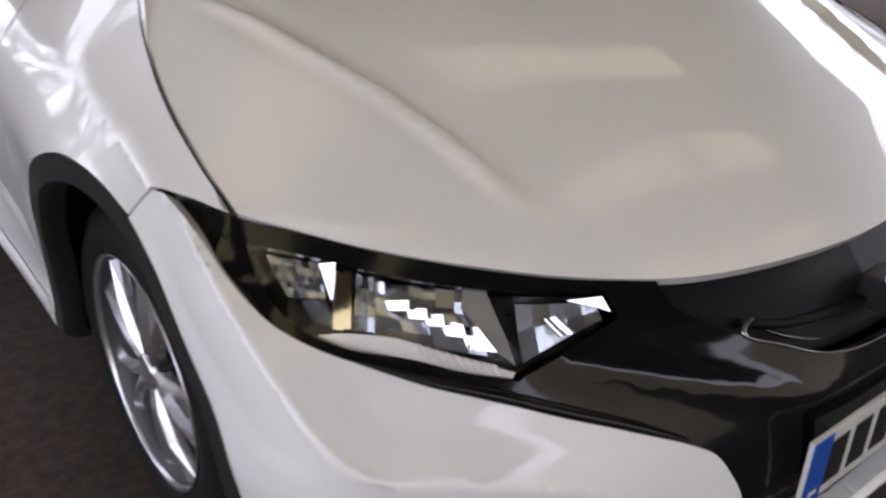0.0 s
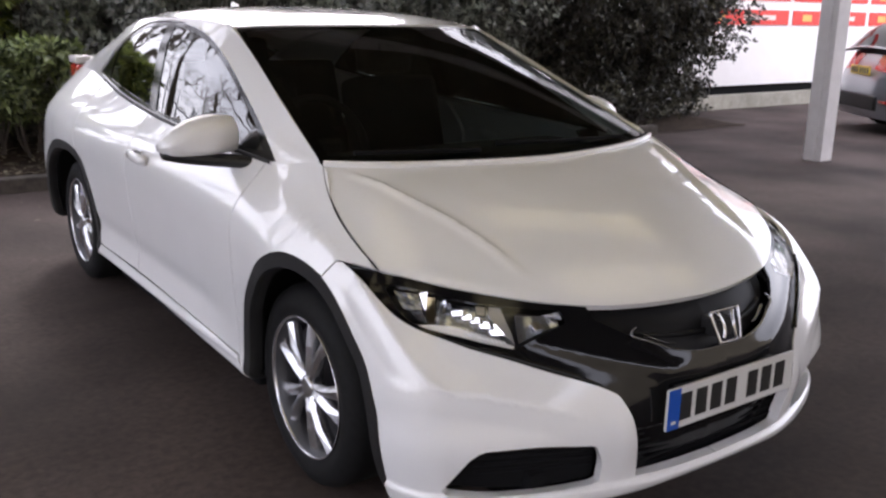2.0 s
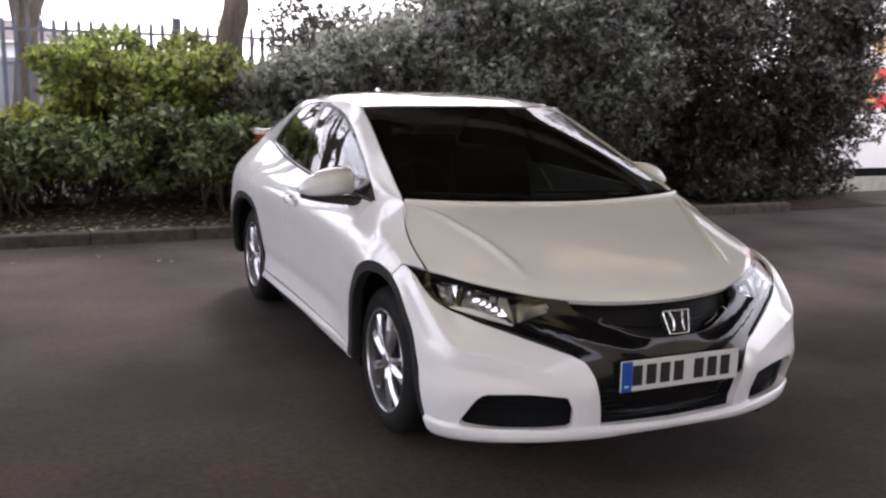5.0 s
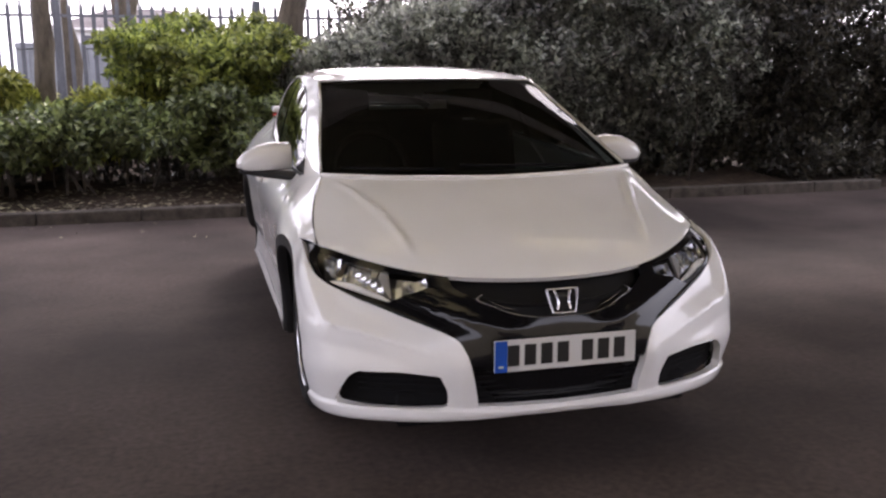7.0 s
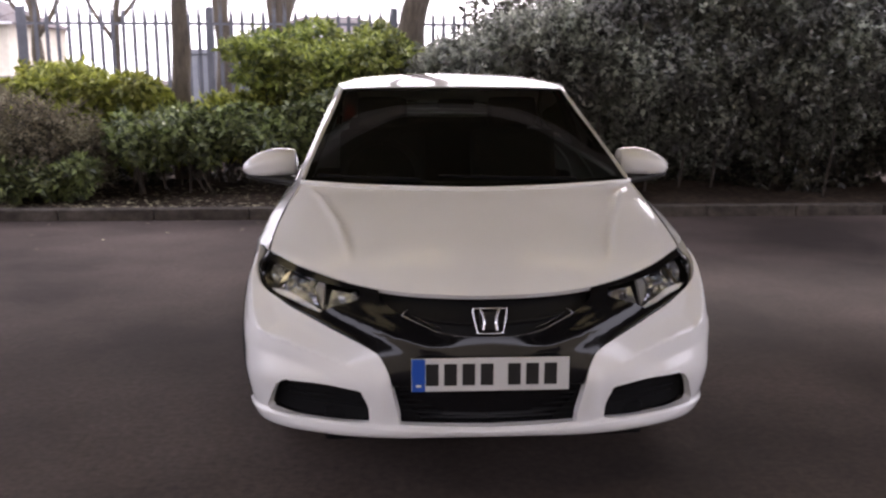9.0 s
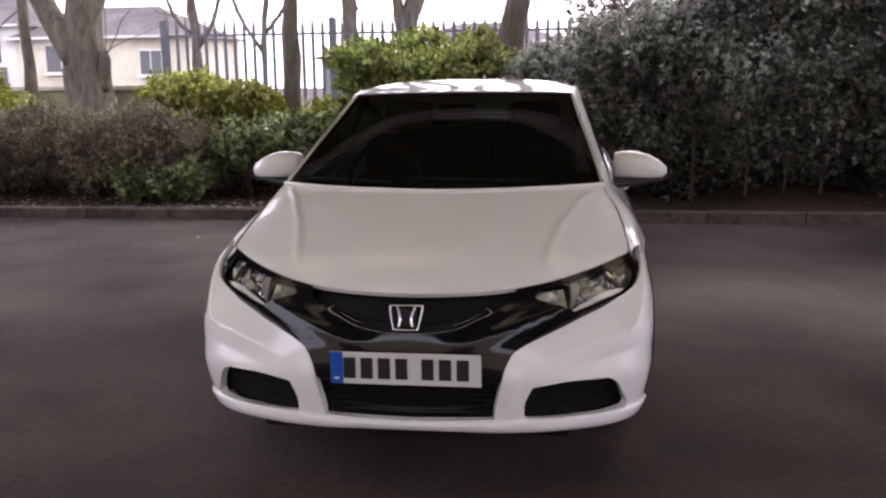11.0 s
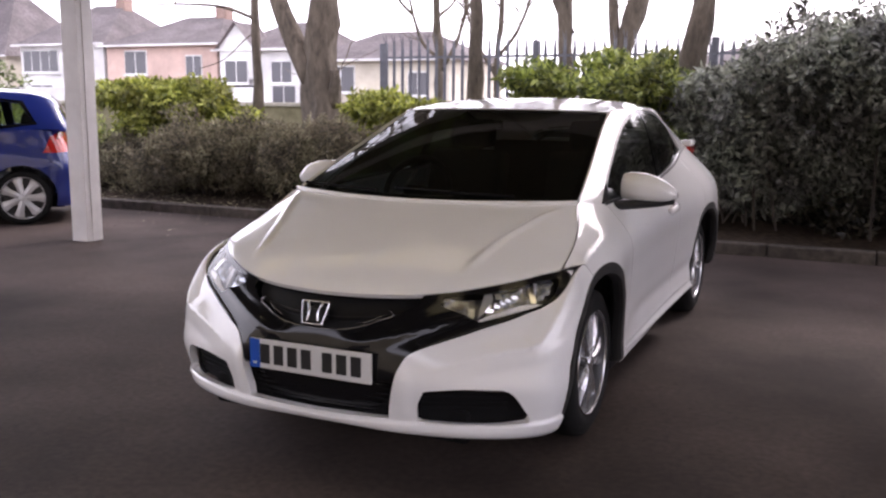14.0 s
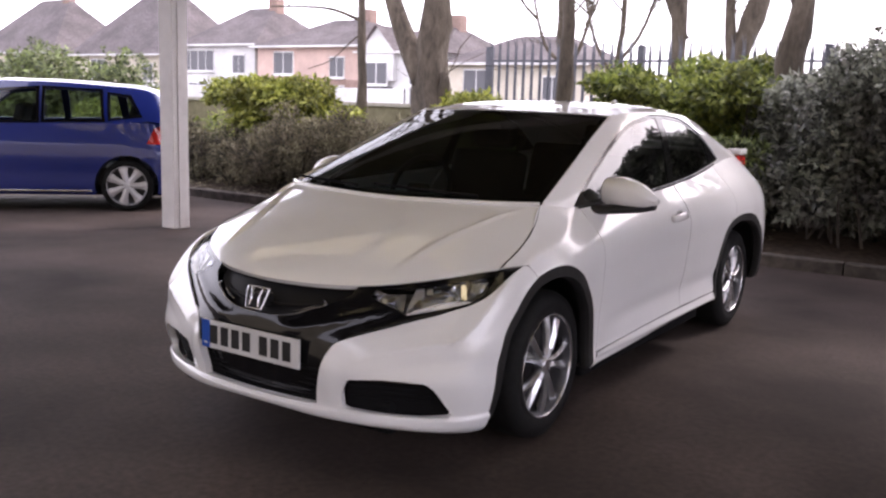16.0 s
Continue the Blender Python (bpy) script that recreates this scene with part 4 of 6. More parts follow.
# ---- the white hatchback ----
# sections of the body from the middle of the nose round to the tail, each from the lower edge up
BELT = [
    [(0, 0.075, 0.230), (0, 0.035, 0.246), (0, 0.025, 0.295), (0, 0.012, 0.40), (0, 0.022, 0.525), (0, 0.062, 0.63), (0, 0.118, 0.698)],
    [(0.16, 0.079, 0.229), (0.16, 0.039, 0.245), (0.16, 0.029, 0.295), (0.16, 0.016, 0.40), (0.16, 0.028, 0.525), (0.16, 0.073, 0.63), (0.16, 0.130, 0.699)],
    [(0.31, 0.095, 0.222), (0.31, 0.056, 0.240), (0.31, 0.050, 0.295), (0.31, 0.034, 0.40), (0.32, 0.055, 0.515), (0.315, 0.112, 0.63), (0.30, 0.170, 0.703)],
    [(0.49, 0.150, 0.212), (0.49, 0.112, 0.232), (0.49, 0.112, 0.288), (0.498, 0.092, 0.40), (0.505, 0.130, 0.515), (0.497, 0.195, 0.635), (0.47, 0.250, 0.717)],
    [(0.662, 0.238, 0.204), (0.670, 0.198, 0.227), (0.672, 0.195, 0.286), (0.682, 0.172, 0.40), (0.690, 0.215, 0.52), (0.672, 0.295, 0.648), (0.63, 0.372, 0.744)],
    [(0.768, 0.332, 0.200), (0.780, 0.298, 0.225), (0.797, 0.285, 0.286), (0.810, 0.262, 0.40), (0.816, 0.305, 0.53), (0.788, 0.388, 0.664), (0.732, 0.482, 0.767)],
    [(0.815, 0.440, 0.200), (0.828, 0.420, 0.226), (0.844, 0.405, 0.290), (0.860, 0.390, 0.40), (0.865, 0.425, 0.535), (0.846, 0.480, 0.675), (0.778, 0.541, 0.777)],
    [(0.850, 0.60, 0.200), (0.862, 0.60, 0.228), (0.868, 0.60, 0.30), (0.881, 0.60, 0.42), (0.882, 0.61, 0.55), (0.862, 0.625, 0.69), (0.776, 0.605, 0.803)],
    [(0.865, 0.80, 0.205), (0.878, 0.80, 0.23), (0.878, 0.80, 0.30), (0.889, 0.80, 0.43), (0.890, 0.80, 0.58), (0.872, 0.80, 0.73), (0.757, 0.811, 0.879)],
    [(0.855, 1.00, 0.205), (0.868, 1.00, 0.235), (0.874, 1.00, 0.31), (0.886, 1.00, 0.45), (0.890, 1.00, 0.61), (0.868, 1.00, 0.78), (0.700, 1.000, 0.982)],
    [(0.832, 1.28, 0.235), (0.853, 1.28, 0.262), (0.850, 1.28, 0.33), (0.856, 1.28, 0.46), (0.868, 1.28, 0.63), (0.862, 1.28, 0.80), (0.752, 1.270, 0.952)],
    [(0.828, 1.75, 0.245), (0.857, 1.75, 0.275), (0.846, 1.75, 0.35), (0.850, 1.75, 0.48), (0.866, 1.75, 0.66), (0.864, 1.75, 0.82), (0.770, 1.75, 0.965)],
    [(0.828, 2.30, 0.257), (0.860, 2.30, 0.288), (0.846, 2.30, 0.36), (0.852, 2.30, 0.49), (0.869, 2.30, 0.67), (0.866, 2.30, 0.83), (0.764, 2.30, 0.985)],
    [(0.832, 2.85, 0.265), (0.865, 2.85, 0.295), (0.856, 2.85, 0.37), (0.864, 2.85, 0.50), (0.880, 2.85, 0.68), (0.868, 2.85, 0.85), (0.735, 2.85, 1.020)],
    [(0.845, 3.25, 0.25), (0.872, 3.25, 0.28), (0.876, 3.25, 0.37), (0.884, 3.25, 0.51), (0.890, 3.25, 0.68), (0.868, 3.25, 0.86), (0.695, 3.25, 1.055)],
    [(0.840, 3.65, 0.25), (0.870, 3.65, 0.28), (0.878, 3.65, 0.37), (0.885, 3.65, 0.51), (0.886, 3.65, 0.68), (0.852, 3.65, 0.88), (0.655, 3.65, 1.085)],
    [(0.790, 4.00, 0.27), (0.825, 4.00, 0.30), (0.845, 4.00, 0.38), (0.855, 4.00, 0.52), (0.850, 4.00, 0.69), (0.808, 4.00, 0.89), (0.620, 3.98, 1.085)],
    [(0.640, 4.19, 0.28), (0.670, 4.22, 0.31), (0.690, 4.23, 0.39), (0.705, 4.235, 0.53), (0.700, 4.225, 0.70), (0.668, 4.19, 0.90), (0.560, 4.15, 1.075)],
    [(0.300, 4.25, 0.29), (0.310, 4.28, 0.32), (0.320, 4.295, 0.40), (0.320, 4.295, 0.54), (0.320, 4.285, 0.71), (0.310, 4.26, 0.91), (0.300, 4.23, 1.065)],
    [(0, 4.26, 0.29), (0, 4.29, 0.32), (0, 4.305, 0.40), (0, 4.305, 0.54), (0, 4.295, 0.71), (0, 4.27, 0.91), (0, 4.24, 1.06)],
]
HOOD = [
    [(0, 0.785, 0.972), (0.25, 0.812, 0.974), (0.48, 0.875, 0.977), (0.62, 0.935, 0.979), (0.697, 0.988, 0.980)],
    [(0, 0.62, 0.925), (0.25, 0.645, 0.927), (0.47, 0.705, 0.928), (0.63, 0.785, 0.925), (0.737, 0.880, 0.916)],
    [(0, 0.45, 0.868), (0.25, 0.48, 0.871), (0.47, 0.545, 0.869), (0.65, 0.640, 0.862), (0.764, 0.755, 0.858)],
    [(0, 0.27, 0.790), (0.26, 0.31, 0.793), (0.48, 0.390, 0.799), (0.66, 0.510, 0.806), (0.776, 0.630, 0.812)],
    [(0, 0.155, 0.724), (0.27, 0.198, 0.728), (0.46, 0.282, 0.743), (0.65, 0.420, 0.770), (0.778, 0.565, 0.790)],
    [(0, 0.120, 0.699), (0.27, 0.160, 0.703), (0.45, 0.240, 0.717), (0.64, 0.382, 0.748), (0.778, 0.541, 0.779)],
]
SCREEN = [
    [(0, 0.800, 0.970), (0.30, 0.838, 0.973), (0.53, 0.912, 0.977), (0.695, 1.005, 0.982)],
    [(0, 1.130, 1.128), (0.28, 1.165, 1.126), (0.495, 1.235, 1.118), (0.650, 1.325, 1.112)],
    [(0, 1.460, 1.262), (0.265, 1.495, 1.258), (0.462, 1.560, 1.246), (0.606, 1.635, 1.236)],
    [(0, 1.780, 1.364), (0.25, 1.812, 1.362), (0.43, 1.868, 1.358), (0.566, 1.925, 1.351)],
]
ROOF = [
    [(0, 1.782, 1.366), (0.25, 1.814, 1.364), (0.43, 1.870, 1.360), (0.566, 1.927, 1.353)],
    [(0, 2.10, 1.412), (0.27, 2.12, 1.408), (0.47, 2.15, 1.394), (0.602, 2.17, 1.372)],
    [(0, 2.55, 1.430), (0.28, 2.55, 1.425), (0.48, 2.55, 1.408), (0.608, 2.55, 1.378)],
    [(0, 3.00, 1.415), (0.27, 3.00, 1.409), (0.47, 3.00, 1.388), (0.585, 3.00, 1.352)],
    [(0, 3.45, 1.355), (0.26, 3.45, 1.348), (0.45, 3.45, 1.322), (0.545, 3.45, 1.282)],
    [(0, 3.90, 1.235), (0.25, 3.90, 1.228), (0.43, 3.88, 1.205), (0.520, 3.86, 1.165)],
    [(0, 4.12, 1.150), (0.25, 4.12, 1.145), (0.43, 4.09, 1.125), (0.520, 4.05, 1.095)],
]
# side of the cabin: from the belt up to the roof rail
CABIN = [
    [(0.700, 1.000, 0.982), (0.699, 1.002, 0.983), (0.698, 1.004, 0.984), (0.696, 1.006, 0.985)],
    [(0.752, 1.270, 0.952), (0.725, 1.275, 1.008), (0.694, 1.290, 1.050), (0.660, 1.310, 1.102)],
    [(0.770, 1.750, 0.965), (0.722, 1.750, 1.090), (0.668, 1.745, 1.195), (0.596, 1.735, 1.280)],
    [(0.768, 2.000, 0.973), (0.718, 2.000, 1.120), (0.660, 1.995, 1.250), (0.580, 1.985, 1.358)],
    [(0.764, 2.300, 0.985), (0.720, 2.300, 1.130), (0.672, 2.300, 1.262), (0.607, 2.300, 1.376)],
    [(0.735, 2.850, 1.020), (0.702, 2.850, 1.150), (0.662, 2.850, 1.265), (0.598, 2.850, 1.366)],
    [(0.695, 3.250, 1.055), (0.668, 3.250, 1.150), (0.632, 3.250, 1.238), (0.566, 3.250, 1.320)],
    [(0.655, 3.650, 1.085), (0.632, 3.650, 1.140), (0.598, 3.650, 1.190), (0.530, 3.650, 1.238)],
    [(0.620, 3.980, 1.085), (0.602, 3.980, 1.105), (0.575, 3.980, 1.122), (0.520, 3.980, 1.130)],
]
belt, hood, screen, roofskin, cabin = Skin(BELT, (300, 80)), Skin(HOOD), Skin(SCREEN), Skin(ROOF), Skin(CABIN)
YZ = (1, 2)


def on(skin, pts, n=None):
    """The (u, v) on a skin nearest to a smooth line through these points in space."""
    pts = catmull(pts, n) if n else np.asarray(pts, float)
    out = []
    for p in pts:
        k = int(np.argmin(((skin.gp - p) ** 2).sum(1)))
        u, v = skin.gu[k], skin.gv[k]
        for _ in range(8):
            c = skin.at([u, u + 1e-3, u], [v, v, v + 1e-3])
            j = np.stack([(c[1] - c[0]) / 1e-3, (c[2] - c[0]) / 1e-3], 1)
            s, *_ = np.linalg.lstsq(j, p - c[0], rcond=None)
            s = np.clip(s, -0.2, 0.2)
            u, v = float(np.clip(u + s[0], 0, skin.nu)), float(np.clip(v + s[1], 0, skin.nv))
        out.append((u, v))
    return np.array(out)


def body(pts, n=None):
    return on(belt, pts, n)


def flank(pts, n=None):
    """As body(), for points (y, z) on the side."""
    q = [(y, z, 0.87) for y, z in (catmull(pts, n) if n else pts)]
    return belt.find(q, YZ)


def pane(pts, n=None):
    """Points (y, z) on the side of the cabin."""
    return cabin.find([(y, z, 0.68) for y, z in (catmull(pts, n) if n else pts)], YZ)


def edge(u0, u1, v0, v1, n=30):
    return np.stack([np.linspace(u0, u1, n), np.linspace(v0, v1, n)], 1)


def join(*runs):
    return np.vstack([r for r in runs if len(r)])


def frame_of(s, nu0, nu1, v0, v1, n=30):
    return join(edge(nu0, nu0, v0, v1, n), edge(nu0, nu1, v1, v1, n), edge(nu1, nu1, v1, v0, n), edge(nu1, nu0, v0, v0, n))


# the fold that runs from the mirror over the wheel and down into the bumper
FOLD = catmull([(0.742, 0.250, 0.530), (0.772, 0.277, 0.548), (0.793, 0.312, 0.575), (0.804, 0.350, 0.608), (0.815, 0.405, 0.654), (0.821, 0.488, 0.712), (0.812, 0.605, 0.762), (0.815, 0.676, 0.776), (0.814, 0.745, 0.800), (0.818, 0.886, 0.831), (0.806, 1.039, 0.872), (0.780, 1.17, 0.912)], 120)
FOLD_UV = on(belt, FOLD)
FOLD = belt.at(FOLD_UV[:, 0], FOLD_UV[:, 1])


# the second fold, across the bumper above the lamp recess
RIDGE = catmull([(0.420, 0.095, 0.447), (0.560, 0.155, 0.492), (0.680, 0.225, 0.522), (0.742, 0.265, 0.530), (0.806, 0.335, 0.536), (0.845, 0.43, 0.536)], 80)
RIDGE_UV = on(belt, RIDGE)
RIDGE = belt.at(RIDGE_UV[:, 0], RIDGE_UV[:, 1])


def rise(p, line, wide):
    """How near the points lie to a fold, 1 on it, and how far along it."""
    q = np.abs(p) * [1, 0, 0] + p * [0, 1, 1]
    d2 = ((q[:, None] - line[None]) ** 2).sum(2)
    d = np.sqrt(d2.min(1))
    return np.clip(1 - d / wide, 0, 1) + 0.22 * np.exp(-(d / 0.005) ** 2), d2.argmin(1) / (len(line) - 1.0)


def fold_rise(p):
    k, s = rise(p, FOLD, 0.065)
    return 0.018 * k * np.clip(s / 0.05, 0, 1) * np.clip((1 - s) / 0.3, 0, 1)


def fold(p, n):
    return p + n * fold_rise(p)[:, None]


def bumper_form(p, n):
    x, z = np.abs(p[:, 0]), p[:, 2]
    side = np.clip((x - 0.42) / 0.14, 0, 1)
    hollow = np.exp(-((z - 0.448) / 0.042) ** 2) * side
    k, s = rise(p, RIDGE, 0.062)
    ridge = np.maximum(fold_rise(p), 0.0155 * k * np.clip(s / 0.4, 0, 1) * np.clip((0.95 - s) / 0.32, 0, 1))
    lip = np.clip((0.266 - z) / 0.007, 0, 1)
    frame = np.exp(-((x - 0.355) / 0.035) ** 2) * np.clip((0.47 - z) / 0.05, 0, 1) * np.clip((z - 0.27) / 0.03, 0, 1)
    return p + n * (ridge - 0.004 * hollow + 0.012 * lip + 0.008 * frame)[:, None]


def crumple(scale, size, base=0.0):
    def form(p, n):
        k = np.array([noise.cell(Vector((abs(a[0]), a[1], a[2])) * scale) for a in p])
        return p + n * (base + size * k)[:, None]
    return form


def facets(name, quad, nu, nv, mat, parent, mir, inset=0.02, tilt=0.3, seed=1, normal=None, ribs=False, gap=0.0, thick=0.004):
    """Small flat mirrors in a grid over a four-cornered field of the body's skin, each turned its own way; one mesh."""
    rng = np.random.default_rng(seed)
    a, b, c, d = body(quad)
    at = lambda s, t: (a * (1 - s) + b * s) * (1 - t) + (d * (1 - s) + c * s) * t
    verts, faces = [], []
    for i in range(nu):
        for j in range(nv):
            uv = np.array([at((i + x) / nu, (j + y) / nv) for x, y in ((gap, gap), (1 - gap, gap), (1 - gap, 1 - gap), (gap, 1 - gap))])
            p, n = belt.at(uv[:, 0], uv[:, 1]), belt.normal(uv[:, 0], uv[:, 1]).mean(0)
            mid = p.mean(0)
            if normal is not None:
                f = np.array(normal) + tilt * rng.normal(size=3)
            elif ribs:
                f = n + tilt * (1 if i % 2 else -1) * (p[1] - p[0]) / np.linalg.norm(p[1] - p[0])
            else:
                f = n + tilt * rng.normal(size=3)
            f /= np.linalg.norm(f)
            k = n.dot(f)
            q = [v - n * (inset + (v - mid).dot(f) / k) for v in p]
            m = len(verts)
            verts += [tuple(v) for v in q] + [tuple(v - n * thick) for v in q]
            faces += [(m, m + 1, m + 2, m + 3)] + [(m + x, m + 4 + x, m + 4 + (x + 1) % 4, m + (x + 1) % 4) for x in range(4)]
    if mir:
        verts = [(-x, y, z) for x, y, z in verts]
    me = mesh_object(name, verts, faces, mat, parent)
    bm = bmesh.new()
    bm.from_mesh(me.data)
    bmesh.ops.recalc_face_normals(bm, faces=bm.faces)
    bm.to_mesh(me.data)
    bm.free()
    return me


def headlight(car, mir):
    lens = join(body([(0.780, 0.505, 0.752), (0.738, 0.459, 0.747), (0.68, 0.395, 0.734), (0.619, 0.337, 0.722), (0.551, 0.286, 0.712), (0.437, 0.220, 0.701)], 30),
                body([(0.434, 0.210, 0.690), (0.436, 0.199, 0.674), (0.485, 0.205, 0.655), (0.560, 0.222, 0.626)], 14),
                body([(0.572, 0.224, 0.620), (0.616, 0.252, 0.632), (0.682, 0.304, 0.649), (0.755, 0.373, 0.671), (0.783, 0.425, 0.697), (0.788, 0.470, 0.730)], 24))
    if mir is None:
        return lens
    hl = sheet("headlight", belt, lens, BEZEL, car, step=0.022, depth=0, shape=crumple(45, 0.012, -0.052), mirror=mir, label="clear headlight with chrome reflectors")
    sky = (1.53, -0.67, 0.72)
    kw = dict(mirror=mir, depth=0.012)
    facets("turn_reflector", [(0.768, 0.487, 0.750), (0.722, 0.440, 0.745), (0.731, 0.405, 0.712), (0.768, 0.436, 0.714)], 7, 5, FACET, hl, mir, 0.024, 0.28, 2)
    facets("rib_field", [(0.758, 0.420, 0.711), (0.734, 0.404, 0.713), (0.738, 0.376, 0.689), (0.757, 0.397, 0.693)], 9, 1, FACET, hl, mir, 0.018, 0.8, 3, ribs=True)
    facets("blade", [(0.721, 0.435, 0.741), (0.705, 0.421, 0.740), (0.724, 0.400, 0.713), (0.728, 0.398, 0.711)], 1, 1, CHROME, hl, mir, 0.012, 0.0, 4, normal=sky)
    for x, y, w in ((0.705, 0.414, 0.045), (0.695, 0.409, 0.03)):
        strip = body([(x, y, 0.735), (x + 0.031, y - 0.044, 0.684)], 8)
        sheet("divider", belt, join(strip + [w, 0], strip[::-1] - [w, 0]), CHROME, hl, step=0.008, offset=-0.014, **kw)
    facets("side_column", [(0.688, 0.403, 0.734), (0.672, 0.386, 0.730), (0.699, 0.345, 0.682), (0.720, 0.361, 0.685)], 3, 4, FACET, hl, mir, 0.026, 0.35, 5)
    facets("main_reflector", [(0.676, 0.386, 0.729), (0.586, 0.316, 0.717), (0.590, 0.255, 0.650), (0.700, 0.342, 0.680)], 7, 5, FACET, hl, mir, 0.030, 0.16, 6)
    for q in ([(0.673, 0.36, 0.710), (0.651, 0.343, 0.707), (0.655, 0.336, 0.698), (0.674, 0.351, 0.701)], [(0.655, 0.340, 0.703), (0.637, 0.325, 0.699), (0.640, 0.317, 0.689), (0.657, 0.331, 0.693)],
              [(0.640, 0.323, 0.696), (0.623, 0.310, 0.693), (0.626, 0.301, 0.682), (0.642, 0.314, 0.686)], [(0.626, 0.308, 0.690), (0.607, 0.290, 0.683), (0.609, 0.280, 0.670), (0.627, 0.294, 0.675)], [(0.609, 0.291, 0.682), (0.592, 0.279, 0.679), (0.584, 0.252, 0.653), (0.610, 0.271, 0.660)]):
        facets("reflector_step", q, 1, 1, CHROME, hl, mir, 0.016, 0.03, 7, normal=sky)
    facets("amber_bulb", [(0.615, 0.333, 0.717), (0.597, 0.320, 0.715), (0.606, 0.308, 0.699), (0.624, 0.320, 0.701)], 1, 1, AMBER, hl, mir, 0.016, 0.0, 8)
    sheet("side_panel", belt, body([(0.587, 0.316, 0.718), (0.564, 0.298, 0.712), (0.565, 0.253, 0.665), (0.567, 0.230, 0.637), (0.581, 0.250, 0.653), (0.598, 0.302, 0.699)]), FROST, hl, step=0.012, offset=-0.016, **kw)
    sheet("light_bar", belt, join(body([(0.759, 0.381, 0.679), (0.727, 0.36, 0.680), (0.678, 0.322, 0.673), (0.636, 0.281, 0.654), (0.571, 0.228, 0.631)], 16), body([(0.576, 0.226, 0.625), (0.628, 0.261, 0.637), (0.676, 0.302, 0.653), (0.735, 0.349, 0.665)], 16)), LIGHTBAR, hl, step=0.01, offset=-0.012, **kw)
    facets("bar_ribs", [(0.668, 0.312, 0.669), (0.590, 0.244, 0.641), (0.585, 0.232, 0.629), (0.660, 0.288, 0.649)], 18, 1, LIGHTBAR, hl, mir, 0.008, 0.5, 9, ribs=True)
    facets("high_beam", [(0.538, 0.270, 0.699), (0.443, 0.219, 0.694), (0.446, 0.203, 0.676), (0.556, 0.226, 0.640)], 5, 2, FACET, hl, mir, 0.026, 0.12, 10)
    facets("beam_ribs", [(0.519, 0.247, 0.686), (0.498, 0.238, 0.688), (0.483, 0.208, 0.661), (0.507, 0.216, 0.658)], 9, 1, CHROME, hl, mir, 0.014, 0.06, 11, normal=(1.3, -0.75, 0.8), gap=0.16)
    facets("beam_tip", [(0.475, 0.237, 0.699), (0.442, 0.220, 0.697), (0.441, 0.206, 0.681), (0.450, 0.214, 0.688)], 1, 1, CHROME, hl, mir, 0.010, 0.0, 12, normal=sky)
    sheet("lens", belt, lens, LENS, hl, step=0.025, depth=0, offset=-0.001, mirror=mir)
    return hl


def ribbon(name, skin, pts, width, mat, parent, lift=0.004, n=40, thick=0.006, mirror=False, label=""):
    """A raised strip that follows a line over a skin."""
    uv = on(skin, pts, n)
    p, nr = skin.at(uv[:, 0], uv[:, 1]), skin.normal(uv[:, 0], uv[:, 1])
    d = np.gradient(p, axis=0)
    s = np.cross(nr, d)
    s /= np.linalg.norm(s, axis=1)[:, None]
    w = width if np.ndim(width) else np.full(n, width)
    w = np.interp(np.linspace(0, 1, n), np.linspace(0, 1, len(w)), w)[:, None] / 2
    v, f = [], []
    for i in range(n):
        a = p[i] + nr[i] * lift
        for q in (a - s[i] * w[i], a - s[i] * w[i] * 0.6 + nr[i] * thick, a + s[i] * w[i] * 0.6 + nr[i] * thick, a + s[i] * w[i]):
            v.append((-q[0], q[1], q[2]) if mirror else tuple(q))
    for i in range(n - 1):
        for j in range(3):
            q = (i * 4 + j, i * 4 + j + 4, i * 4 + j + 5, i * 4 + j + 1)
            f.append(q if mirror else q[::-1])
    return tagged(mesh_object(name, v, f, mat, parent, smooth=True), label)


